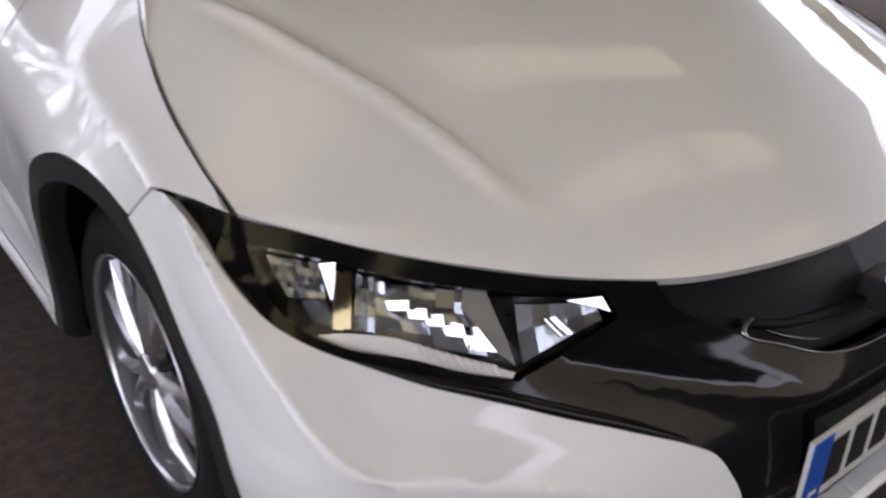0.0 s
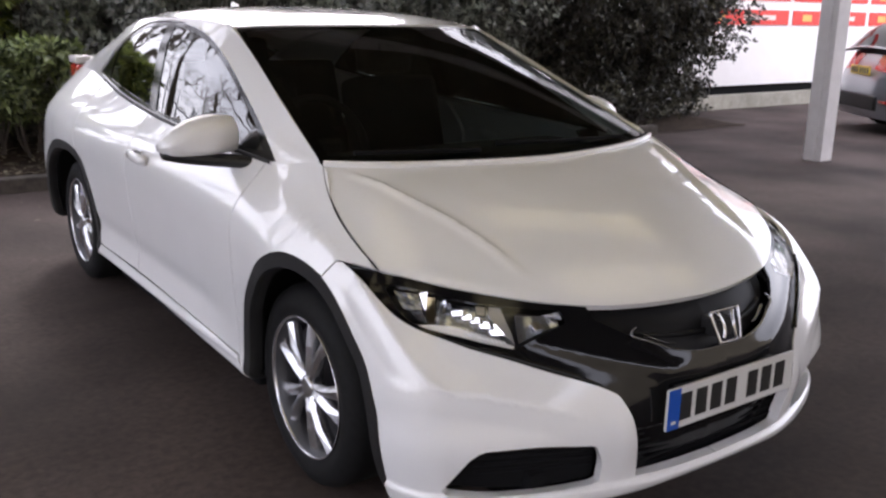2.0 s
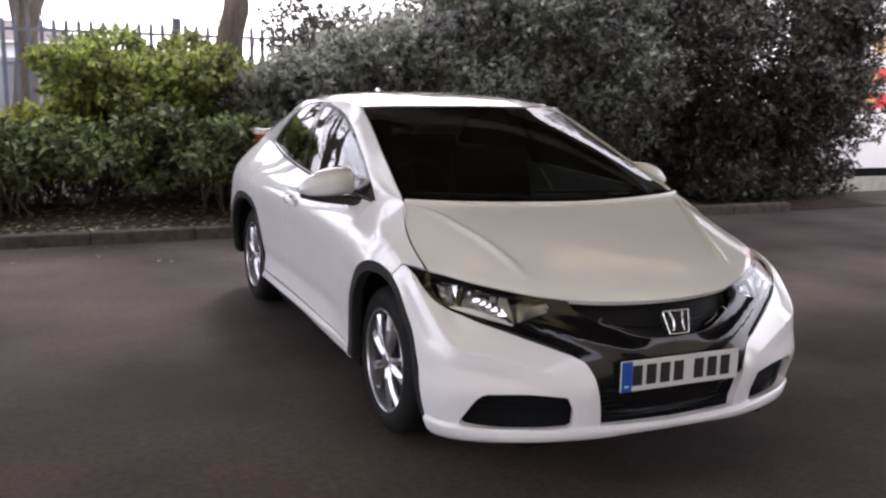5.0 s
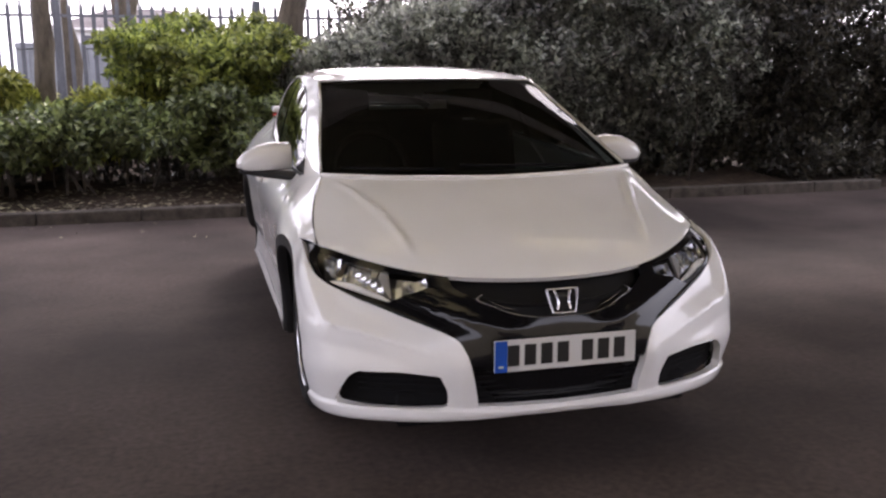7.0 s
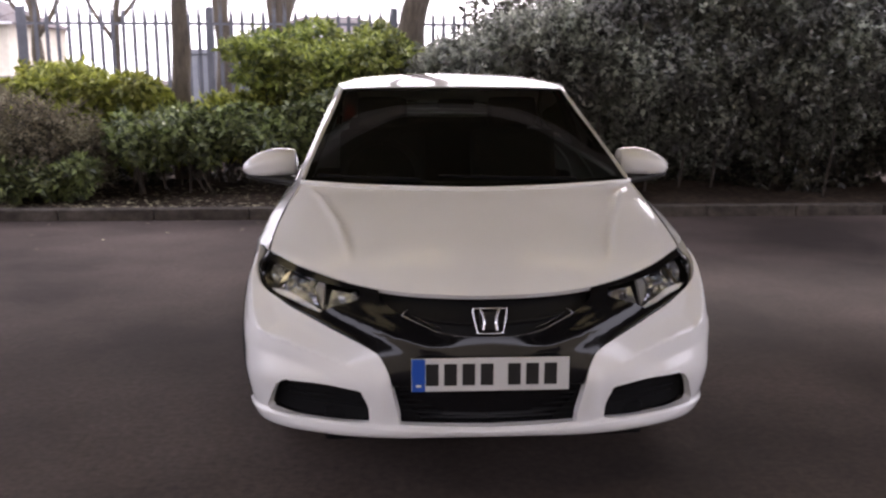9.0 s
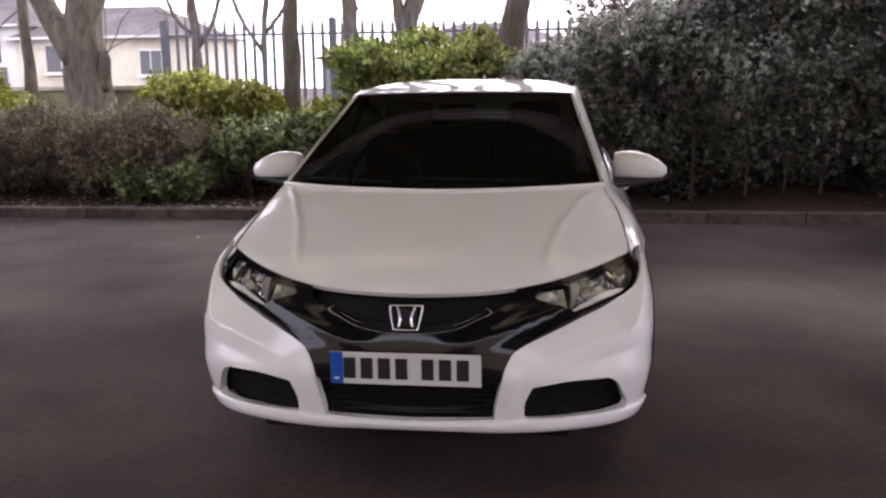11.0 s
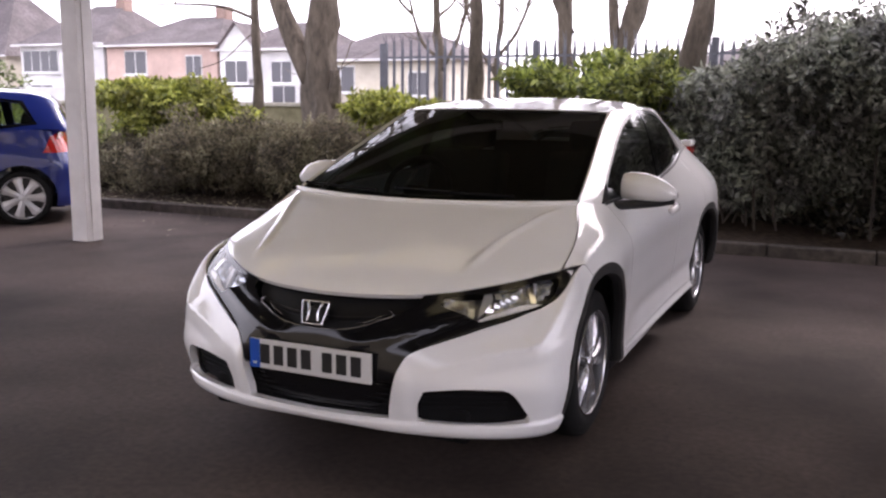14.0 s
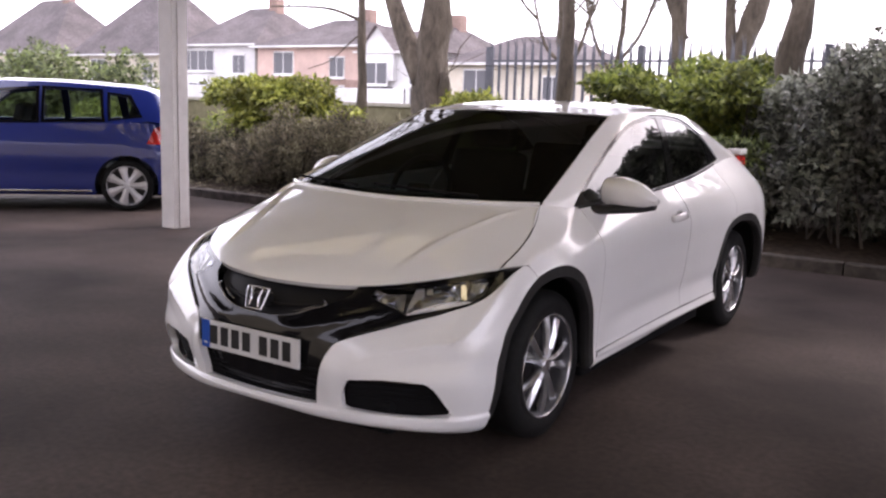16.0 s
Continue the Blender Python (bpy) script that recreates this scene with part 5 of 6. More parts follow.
def door_mirror(car, s):
    m = new("door_mirror")
    m.parent = car
    net = []
    for t, zt, zb, yf, yb in ((0.0, 1.060, 0.968, 1.445, 1.545), (0.05, 1.078, 0.962, 1.425, 1.555), (0.35, 1.084, 0.958, 1.405, 1.558), (0.65, 1.066, 0.956, 1.410, 1.550), (0.88, 1.034, 0.958, 1.435, 1.540), (1.0, 1.004, 0.970, 1.475, 1.530)):
        x = 0.768 + 0.250 * t
        zm = (zt + zb) / 2
        net.append([(x, yb, zm), (x, yb - 0.015, zt - 0.012), (x, (yf + yb) / 2 - 0.01, zt), (x, yf + 0.012, zt - 0.022), (x, yf, zm), (x, yf + 0.014, zb + 0.008), (x, (yf + yb) / 2, zb), (x, yb - 0.01, zb + 0.004), (x, yb, zm)])
    sk = Skin(net, (40, 40))
    g = [[sk.at([u], [v])[0] for v in np.linspace(0, sk.nv, 29)[:-1]] for u in np.linspace(0, sk.nu, 22)]
    bm = bmesh.new()
    vs = [[bm.verts.new((s * p[0], p[1], p[2])) for p in r] for r in g]
    for a, b in zip(vs, vs[1:]):
        for k in range(28):
            bm.faces.new((a[k], a[(k + 1) % 28], b[(k + 1) % 28], b[k]))
    bm.faces.new(vs[0])
    bm.faces.new(vs[-1])
    bmesh.ops.recalc_face_normals(bm, faces=bm.faces)
    part("cap", bm, WHITE, m, smooth=True)
    bm = bmesh.new()
    path = catmull([(0.705, 1.30, 0.948), (0.745, 1.375, 0.935), (0.80, 1.43, 0.936), (0.90, 1.465, 0.946), (1.005, 1.50, 0.962)], 16)
    wide = np.interp(np.linspace(0, 1, 16), [0, 0.25, 0.5, 1], [0.030, 0.036, 0.048, 0.024])
    rings = []
    for p, w in zip(path, wide):
        rings.append([bm.verts.new((s * p[0], p[1] + w * 1.35 * math.cos(a), p[2] + min(w, 0.030) * 0.75 * math.sin(a))) for a in (2 * math.pi * k / 12 for k in range(12))])
    for a, b in zip(rings, rings[1:]):
        for k in range(12):
            bm.faces.new((a[k], a[(k + 1) % 12], b[(k + 1) % 12], b[k]))
    bm.faces.new(rings[0])
    bm.faces.new(rings[-1])
    bmesh.ops.recalc_face_normals(bm, faces=bm.faces)
    part("base", bm, PLASTIC, m, "black mirror foot", smooth=True)
    bm = bmesh.new()
    c = [(0.785, 1.552, 1.06), (0.99, 1.545, 1.01), (0.995, 1.545, 0.975), (0.785, 1.552, 0.972)]
    bm.faces.new([bm.verts.new((s * x, y + 0.006, z)) for x, y, z in c])
    bmesh.ops.solidify(bm, geom=list(bm.faces), thickness=0.003)
    part("mirror_glass", bm, CHROME, m)
    return m


def seat(car, x, y):
    s = new("seat")
    s.parent = car
    bm = bmesh.new()
    box(bm, (x - 0.25, y - 0.45, 0.40), (x + 0.25, y + 0.08, 0.56), 0.05)
    part("cushion", bm, SEAT, s, smooth=True)
    bm = bmesh.new()
    box(bm, (-0.24, -0.07, 0), (0.24, 0.07, 0.62), 0.05, pose(x, y + 0.08, 0.52, -16))
    part("backrest", bm, SEAT, s, smooth=True)
    bm = bmesh.new()
    box(bm, (-0.14, -0.045, 0), (0.14, 0.045, 0.17), 0.04, pose(x, y + 0.275, 1.13, -10))
    part("headrest", bm, SEAT, s, smooth=True)
    return s


def white_car():
    car = thing("hatchback_car", "white five-door hatchback with a black front, parked on asphalt", "car", (0.012, 0, 0))
    # wheel arch openings
    arch_f = flank([(0.400, 0.185), (0.400, 0.290), (0.404, 0.430), (0.440, 0.545), (0.500, 0.615), (0.600, 0.684), (0.730, 0.738), (0.860, 0.758), (0.960, 0.744), (1.065, 0.684), (1.150, 0.600), (1.215, 0.505), (1.255, 0.37), (1.268, 0.270), (1.270, 0.232)], 90)
    arch_r = flank([(2.935, 0.25), (2.930, 0.37), (2.945, 0.52), (3.00, 0.655), (3.09, 0.728), (3.22, 0.760), (3.37, 0.766), (3.55, 0.750), (3.72, 0.690), (3.84, 0.58), (3.90, 0.44), (3.92, 0.30), (3.92, 0.27)], 90)
    af, ar = belt.at(arch_f[:, 0], arch_f[:, 1]), belt.at(arch_r[:, 0], arch_r[:, 1])
    mask_line = body([(0.812, 0.640, 0.771), (0.811, 0.555, 0.749), (0.811, 0.486, 0.719), (0.799, 0.427, 0.689), (0.772, 0.379, 0.668), (0.727, 0.329, 0.649), (0.665, 0.273, 0.626), (0.598, 0.223, 0.605), (0.528, 0.174, 0.579), (0.454, 0.125, 0.552), (0.393, 0.086, 0.525)], 50)
    mask_inner = body([(0.393, 0.086, 0.525), (0.365, 0.068, 0.508), (0.345, 0.052, 0.475), (0.331, 0.043, 0.440), (0.318, 0.038, 0.380), (0.304, 0.046, 0.310), (0.300, 0.052, 0.274)], 26)
    mask_line = join(mask_line, mask_inner[1:])
    foot = edge(mask_inner[-1][0], 0, mask_inner[-1][1], 1.55, 14)
    seam = body([(0.819, 0.668, 0.768), (0.841, 0.689, 0.747), (0.855, 0.703, 0.730)], 6)
    cut = int(np.argmax(af[:, 1] > 0.712))
    # --- bumper ---
    fog = join(body([(0.402, 0.078, 0.276), (0.404, 0.071, 0.330), (0.428, 0.070, 0.384)], 8), body([(0.440, 0.073, 0.388), (0.56, 0.125, 0.399), (0.680, 0.190, 0.397)], 14),
               body([(0.700, 0.200, 0.390), (0.722, 0.221, 0.366), (0.762, 0.262, 0.278)], 8), body([(0.748, 0.26, 0.266), (0.656, 0.198, 0.262), (0.513, 0.123, 0.264), (0.420, 0.083, 0.269)], 20))
    bumper = join(edge(0, arch_f[0][0], 0, 0, 50), arch_f[:cut], seam[::-1], mask_line, foot)
    for mir in (False, True):
        part_b = sheet("bumper", belt, bumper, WHITE, car, holes=[fog], step=0.010, depth=0.030, shape=bumper_form, mirror=mir, lines=[FOLD_UV, RIDGE_UV])
        fg = sheet("fog_grille", belt, fog, CAVITY, car, step=0.03, depth=0, offset=-0.045, mirror=mir, label="black fog lamp recess")
        for i in range(4):
            z = 0.300 + i * 0.024
            ribbon("slat", belt, [(0.41, 0.075, z), (0.55, 0.125, z), (0.70, 0.21, z)], 0.008, CAVITY, fg, -0.044, 16, 0.006, mir)
        ribbon("brow", belt, [(0.44, 0.075, 0.386), (0.56, 0.125, 0.396), (0.68, 0.19, 0.393)], [0.003, 0.007, 0.008, 0.004], BADGE, fg, -0.012, 24, 0.005, mir)
    # --- fenders, doors, sills, quarters ---
    fseam = body([(0.817, 0.673, 0.770), (0.839, 0.694, 0.749), (0.853, 0.707, 0.732)], 6)
    corner = body([(0.812, 0.650, 0.775), (0.800, 0.600, 0.781), (0.785, 0.555, 0.779)], 8)
    rear_cut = flank([(1.302, 0.300), (1.304, 0.60), (1.290, 0.80)], 14)
    u = lambda y, z: belt.find([(y, z, 0.86)], YZ)[0]
    top_u = belt.find([(1.255, 0.952, 0.75)], YZ)[0][0]
    fender = join(fseam, arch_f[cut + 1:], flank([(1.275, 0.236), (1.300, 0.29)], 4), rear_cut, edge(top_u, 6.02, 6, 6, 30), corner[::-1])
    sill = join(flank([(1.277, 0.237), (1.306, 0.296)], 4), flank([(1.31, 0.300), (2.0, 0.318), (2.925, 0.328)], 30), flank([(2.930, 0.32), (2.934, 0.268)], 4), edge(u(2.93, 0.27)[0], u(1.28, 0.24)[0], 0, 0, 30))
    d1 = join(flank([(1.308, 0.306), (2.0, 0.324), (2.385, 0.330)], 20), flank([(2.388, 0.330), (2.40, 0.66), (2.40, 0.93)], 16), edge(u(2.40, 0.97)[0], top_u + 0.02, 6, 6, 20), rear_cut[::-1] + [0.012, 0])
    d2 = join(flank([(2.394, 0.331), (2.920, 0.334)], 14), arch_r[(ar[:, 1] < 3.13) & (ar[:, 2] > 0.34)], flank([(3.135, 0.75), (3.19, 0.80), (3.24, 0.92)], 8), edge(u(3.25, 0.97)[0], u(2.406, 0.97)[0], 6, 6, 16), flank([(2.406, 0.93), (2.406, 0.66), (2.394, 0.34)], 16))
    q = join(flank([(3.246, 0.92), (3.196, 0.80), (3.142, 0.752)], 8), arch_r[ar[:, 1] > 3.15], edge(arch_r[-1][0], 19, 0, 0, 24), edge(19, u(3.256, 0.98)[0], 6, 6, 40))

    def door_form(p, n):
        # a shallow scoop above the sill
        z, y = p[:, 2], p[:, 1]
        k = np.exp(-((z - 0.40 - 0.01 * y) / 0.04) ** 2) * np.clip((y - 1.35) / 0.3, 0, 1)
        return fold(p, n) - n * (0.010 * k)[:, None]

    def sill_form(p, n):
        z = p[:, 2]
        return p + n * (0.010 * np.exp(-((z - 0.292) / 0.010) ** 2) + 0.006 * np.clip((0.275 - z) / 0.02, 0, 1))[:, None]

    for mir in (False, True):
        s = -1 if mir else 1
        sheet("fender", belt, fender, WHITE, car, step=0.012, shape=fold, mirror=mir, lines=[FOLD_UV])
        sheet("sill", belt, sill, WHITE, car, step=0.02, shape=sill_form, mirror=mir)
        door = sheet("front_door", belt, d1, WHITE, car, step=0.025, mirror=mir, shape=door_form)
        sheet("rear_door", belt, d2, WHITE, car, step=0.025, mirror=mir, shape=door_form)
        sheet("rear_quarter", belt, q, WHITE, car, step=0.035, mirror=mir)
        bm = bmesh.new()
        tube(bm, [(0, 0, 0), (0.024, 0.012, 0.002), (0.034, 0.05, 0.004), (0.036, 0.12, 0.006), (0.028, 0.18, 0.006), (0, 0.205, 0.006)], [0.012, 0.014, 0.016, 0.016, 0.014, 0.012], 12)
        for v in bm.verts:
            v.co = (s * (0.860 + v.co.x * 0.75), 2.13 + v.co.y, 0.835 + v.co.z * 1.3)
        part("door_handle", bm, WHITE, door, smooth=True)
        bm = bmesh.new()
        lathe(bm, [(0.0, 0.062), (-0.004, 0.058), (-0.014, 0.03), (-0.016, 0.0)], 24)
        for v in bm.verts:
            v.co = (s * (0.870 + v.co.x), 2.215 + v.co.y * 1.1, 0.833 + v.co.z * 0.62)
        part("handle_cup", bm, WHITE, door, smooth=True)
        # black wheel-arch trims and liners
        for p, cy in ((af, 0.90), (ar, 3.50)):
            verts, faces = [], []
            for k_ in p:
                d = k_ - np.array([0, cy, 0.30])
                d[0] = 0
                d /= np.linalg.norm(d)
                i1, i2 = k_ - d * 0.045, k_ - d * 0.052
                verts += [(s * (k_[0] - 0.02), k_[1], k_[2]), (s * (k_[0] + 0.004), k_[1], k_[2]), (s * (i1[0] + 0.002), i1[1], i1[2]), (s * (i2[0] - 0.012), i2[1], i2[2]), (s * (i2[0] - 0.04), i2[1], i2[2]),
                          (s * (k_[0] - 0.07), k_[1] + d[1] * 0.02, k_[2] + d[2] * 0.02), (s * 0.50, k_[1] + d[1] * 0.03, k_[2] + d[2] * 0.03)]
            for i in range(len(p) - 1):
                for j in range(6):
                    f = (i * 7 + j, i * 7 + j + 1, i * 7 + j + 8, i * 7 + j + 7)
                    faces.append(f if s > 0 else f[::-1])
            mesh_object("arch_trim", verts, faces, PLASTIC, car)
    bm = bmesh.new()
    box(bm, (-0.56, 0.16, 0.175), (0.56, 4.1, 0.30), 0.02)
    box(bm, (-0.78, 1.32, 0.165), (0.78, 2.92, 0.32), 0.02)
    part("underbody", bm, CAVITY, car)
    boxed("engine_bay", (-0.55, 0.30, 0.30), (0.55, 0.95, 0.66), CAVITY, car)

    # --- bonnet ---
    def crease(p, n):
        x, y = np.abs(p[:, 0]), p[:, 1]
        line = np.interp(y, [0.30, 0.338, 0.426, 0.493, 0.586, 0.695, 0.814, 0.92], [0.462, 0.469, 0.484, 0.500, 0.525, 0.566, 0.606, 0.660])
        run = np.clip((y - 0.30) / 0.12, 0, 1) * np.clip((0.93 - y) / 0.08, 0, 1)
        return p + n * (run * (0.0085 * np.exp(-((x - line) / 0.011) ** 2) - 0.0075 * np.clip((line - x) / 0.03, 0, 1) * np.clip(1 - (line - x) / 0.30, 0, 1)))[:, None]

    hs = Skin([[(-x, y, z) for x, y, z in r[:0:-1]] + r for r in HOOD], (120, 120))
    sheet("bonnet", hs, frame_of(hs, 0, hs.nu - 0.01, 0.03, hs.nv - 0.03, 50), WHITE, car, step=0.016, depth=0.02, shape=crease)
    # --- windscreen, pillars, roof ---
    ws = Skin([r[::-1] + [(-x, y, z) for x, y, z in r[1:]] for r in SCREEN])
    a, b = ws.nu, ws.nv
    sheet("windscreen", ws, frame_of(ws, 0.02, a - 0.02, 0.04, b - 0.04), SCREEN_GLASS, car, step=0.05, depth=0.0, label="dark reflecting windscreen")
    sheet("windscreen_border", ws, frame_of(ws, 0, a, 0, b), CAVITY, car, holes=[frame_of(ws, 0.16, a - 0.10, 0.20, b - 0.20)], step=0.05, depth=0.0, offset=-0.006)
    rs = Skin([r[::-1] + [(-x, y, z) for x, y, z in r[1:]] for r in ROOF])
    sheet("roof", rs, frame_of(rs, 0.02, 5, 0, rs.nv, 50), WHITE, car, step=0.04, depth=0.02)
    sheet("rear_window", rs, frame_of(rs, 5, 6, 0, rs.nv, 20), REAR_GLASS, car, step=0.05, depth=0.01)
    window = join(pane([(1.215, 0.960), (1.32, 1.018), (1.58, 1.138), (1.83, 1.245), (2.09, 1.325), (2.34, 1.362)], 40), pane([(2.36, 1.363), (2.58, 1.362), (2.84, 1.342), (3.09, 1.268), (3.27, 1.185), (3.43, 1.096)], 36), pane([(3.42, 1.088), (3.1, 1.056), (2.6, 1.016), (2.0, 0.984), (1.5, 0.966), (1.235, 0.957)], 40))
    g1 = join(pane([(1.33, 0.985), (1.42, 1.045), (1.60, 1.128), (1.84, 1.230), (2.09, 1.307), (2.34, 1.343), (2.43, 1.347)], 40), pane([(2.43, 1.345), (2.385, 1.18), (2.345, 1.012)], 12), pane([(2.34, 1.010), (2.0, 0.998), (1.5, 0.980), (1.34, 0.980)], 20))
    g2 = join(pane([(2.52, 1.346), (2.60, 1.344), (2.84, 1.324), (3.06, 1.256), (3.16, 1.210)], 24), pane([(3.165, 1.20), (3.20, 1.085)], 8), pane([(3.19, 1.080), (2.8, 1.048), (2.445, 1.022)], 16), pane([(2.442, 1.025), (2.48, 1.18), (2.515, 1.34)], 10))
    side = join(edge(0.05, 8, 0, 0, 60), edge(8, 0.05, 3, 3, 60))
    for mir in (False, True):
        s = -1 if mir else 1
        sheet("cabin_side", cabin, side, WHITE, car, holes=[window], step=0.025, depth=0.02, mirror=mir)
        sheet("window_trim", cabin, window, GLOSS, car, holes=[g1, g2], step=0.03, depth=0.006, offset=-0.006, mirror=mir, label="gloss black window surround")
        sheet("side_window", cabin, g1, SIDE_GLASS, car, step=0.05, depth=0, offset=-0.009, mirror=mir)
        sheet("side_window", cabin, g2, SIDE_GLASS, car, step=0.05, depth=0, offset=-0.009, mirror=mir)
        ribbon("belt_strip", cabin, [(0.75, 1.235, 0.955), (0.77, 1.75, 0.968), (0.764, 2.3, 0.990), (0.735, 2.85, 1.025), (0.69, 3.28, 1.064)], 0.014, PLASTIC, car, 0.001, 50, 0.006, mir)
        scr = [screen.at([t], [3])[0] for t in np.linspace(0, 3, 30)]
        cab = catmull([r[3] for r in CABIN[:4]], 30)
        v, f = [], []
        for p, k_ in zip(scr, cab):
            v += [(s * p[0], p[1], p[2]), (s * ((p[0] + k_[0]) / 2 + 0.006), (p[1] + k_[1]) / 2, (p[2] + k_[2]) / 2 + 0.008), (s * k_[0], k_[1], k_[2])]
        for i in range(29):
            for j in range(2):
                f.append((i * 3 + j, i * 3 + j + 1, i * 3 + j + 4, i * 3 + j + 3)[::s])
        mesh_object("windscreen_pillar", v, f, WHITE, car, smooth=True)
    # --- nose ---
    lens = headlight(car, None)
    chrome_line = [(0.362, 0.165, 0.680), (0.325, 0.130, 0.658), (0.288, 0.104, 0.640), (0.240, 0.083, 0.620), (0.178, 0.057, 0.596), (0.10, 0.043, 0.582), (0.0, 0.040, 0.578)]
    mouth = body(chrome_line, 30)[::-1]
    mouth[0] = (0, mouth[0][1])
    mu = belt.find([(0.372, 0.708, 0.20)], (0, 2))[0][0]
    mask = join(edge(mu, 6.0, 6, 6, 60), corner[::-1][1:], mask_line, foot, mouth)
    grille = join(mouth, edge(mu, 0, 6, 6, 30))

    def mask_form(p, n):
        x, z, y = np.abs(p[:, 0]), p[:, 2], p[:, 1]
        sink = np.clip((0.408 - z) / 0.012, 0, 1) * 0.045
        wing = np.exp(-((z - (0.545 + 0.30 * np.clip(x - 0.2, 0, 1))) / 0.018) ** 2) * np.clip((x - 0.10) / 0.1, 0, 1) * 0.008
        return p + n * (wing - 0.003 - sink)[:, None]

    for mir in (False, True):
        sheet("nose_mask", belt, mask, GLOSS, car, holes=[lens], step=0.016, depth=0.012, mirror=mir, shape=mask_form, label="gloss black nose panel")
        headlight(car, mir)
        ribbon("mask_edge", belt, [(0.735, 0.336, 0.656), (0.670, 0.277, 0.632), (0.602, 0.226, 0.611), (0.532, 0.177, 0.585), (0.458, 0.128, 0.558), (0.400, 0.090, 0.533)], [0.006, 0.014, 0.018, 0.018, 0.016, 0.008], GLOSS, car, -0.002, 40, 0.007, mir)
        sheet("grille", belt, grille, GRILLE, car, step=0.03, depth=0.01, offset=-0.038, mirror=mir)
        ribbon("chrome_bar", belt, [(0.268, 0.108, 0.660), (0.284, 0.108, 0.650), (0.284, 0.101, 0.638), (0.240, 0.083, 0.620), (0.178, 0.057, 0.596), (0.10, 0.043, 0.582), (0.0, 0.040, 0.578)], [0.002, 0.005, 0.007, 0.006, 0.005, 0.004, 0.004], BAR_CHROME, car, -0.005, 60, 0.006, mir)
        ribbon("grille_bar", belt, [(0.27, 0.11, 0.655), (0.20, 0.08, 0.640), (0.10, 0.065, 0.628), (0.0, 0.06, 0.625)], 0.014, GRILLE, car, -0.034, 24, 0.010, mir)
        ribbon("chrome_hook", belt, [(0.245, 0.10, 0.636), (0.225, 0.085, 0.628), (0.19, 0.070, 0.615), (0.160, 0.060, 0.609)], [0.002, 0.006, 0.005, 0.002], SMOKED, car, -0.020, 20, 0.008, mir)
    bm = bmesh.new()
    for i in range(6):
        z = 0.290 + i * 0.020
        box(bm, (-0.30, 0.074, z), (0.30, 0.080, z + 0.005))
    part("intake_grille", bm, CAVITY, car)
    boxed("intake_back", (-0.33, 0.085, 0.25), (0.33, 0.10, 0.42), CAVITY, car)
    # badge: a chrome ring with two uprights
    bd = new("badge")
    bd.parent = car
    bd.matrix_basis = pose(0, 0.038, 0.634, 68)
    bm = bmesh.new()
    ring = [(0.051 * (1 - 0.16 * (0.5 - t)) * x, 0.041 * y) for x, y, t in ((-0.80, 1, 1), (0.80, 1, 1), (1, 0.82, 1), (0.90, -0.80, 0), (0.72, -1, 0), (-0.72, -1, 0), (-0.90, -0.80, 0), (-1, 0.82, 1))]
    tube(bm, catmull([(x, y, 0) for x, y in ring + ring[:1]], 49), 0.0043, 8, False)
    part("badge_ring", bm, BADGE, bd, smooth=True)
    for s in (-1, 1):
        bm = bmesh.new()
        tube(bm, catmull([(0.030 * s, 0.037, 0), (0.021 * s, 0.012, 0.004), (0.019 * s, -0.010, 0.004), (0.024 * s, -0.035, 0)], 12), [0.0065] * 2 + [0.005] * 8 + [0.0058] * 2, 8)
        part("badge_bar", bm, BADGE, bd, smooth=True)
    boxed("badge_mount", (-0.03, 0.044, 0.60), (0.03, 0.10, 0.65), PLASTIC, car, 0.004)
    # plate, with plain bars in place of its characters
    pl = part("number_plate", box(bmesh.new(), (-0.26, -0.004, 0.408), (0.26, 0.004, 0.520), 0.002), PLATE, car, "white number plate with a blue band")
    boxed("band", (-0.259, -0.0055, 0.409), (-0.215, -0.004, 0.519), PLATE_BLUE, pl)
    boxed("band_mark", (-0.246, -0.0062, 0.424), (-0.228, -0.0054, 0.432), PLATE, pl)
    for i, x in enumerate((-0.192, -0.132, -0.072, -0.012, 0.078, 0.138, 0.198)):
        boxed("bar", (x - 0.021, -0.0055, 0.428), (x + 0.021, -0.004, 0.502), INK, pl)
    boxed("plate_mount", (-0.20, 0.004, 0.42), (0.20, 0.06, 0.51), PLASTIC, car)
    # --- cowl, wipers, aerial, spoiler, lamps ---
    bm = bmesh.new()
    for s in (-1, 1):
        tube(bm, catmull([(0.0 * s, 0.80, 0.972), (0.30 * s, 0.84, 0.974), (0.55 * s, 0.92, 0.978), (0.69 * s, 0.995, 0.980)], 14), 0.012, 8)
    part("cowl_seal", bm, CAVITY, car, smooth=True)
    bm = bmesh.new()
    back = [(-x, y, z) for x, y, z in HOOD[0][:0:-1]] + HOOD[0]
    tube(bm, [(x, y - 0.004, z + 0.003) for x, y, z in catmull(back, 40)], 0.010, 10)
    part("bonnet_edge", bm, WHITE, car, smooth=True)
    # thin black tubes added along the bonnet sides for the shaded panel gap
    for s in (-1, 1):
        bm = bmesh.new()
        tube(bm, [(s * (x + 0.001), y, z + 0.0005) for x, y, z in catmull([r[-1] for r in HOOD], 40)], 0.0019, 6)
        part("panel_gap_line", bm, CAVITY, car, smooth=True)
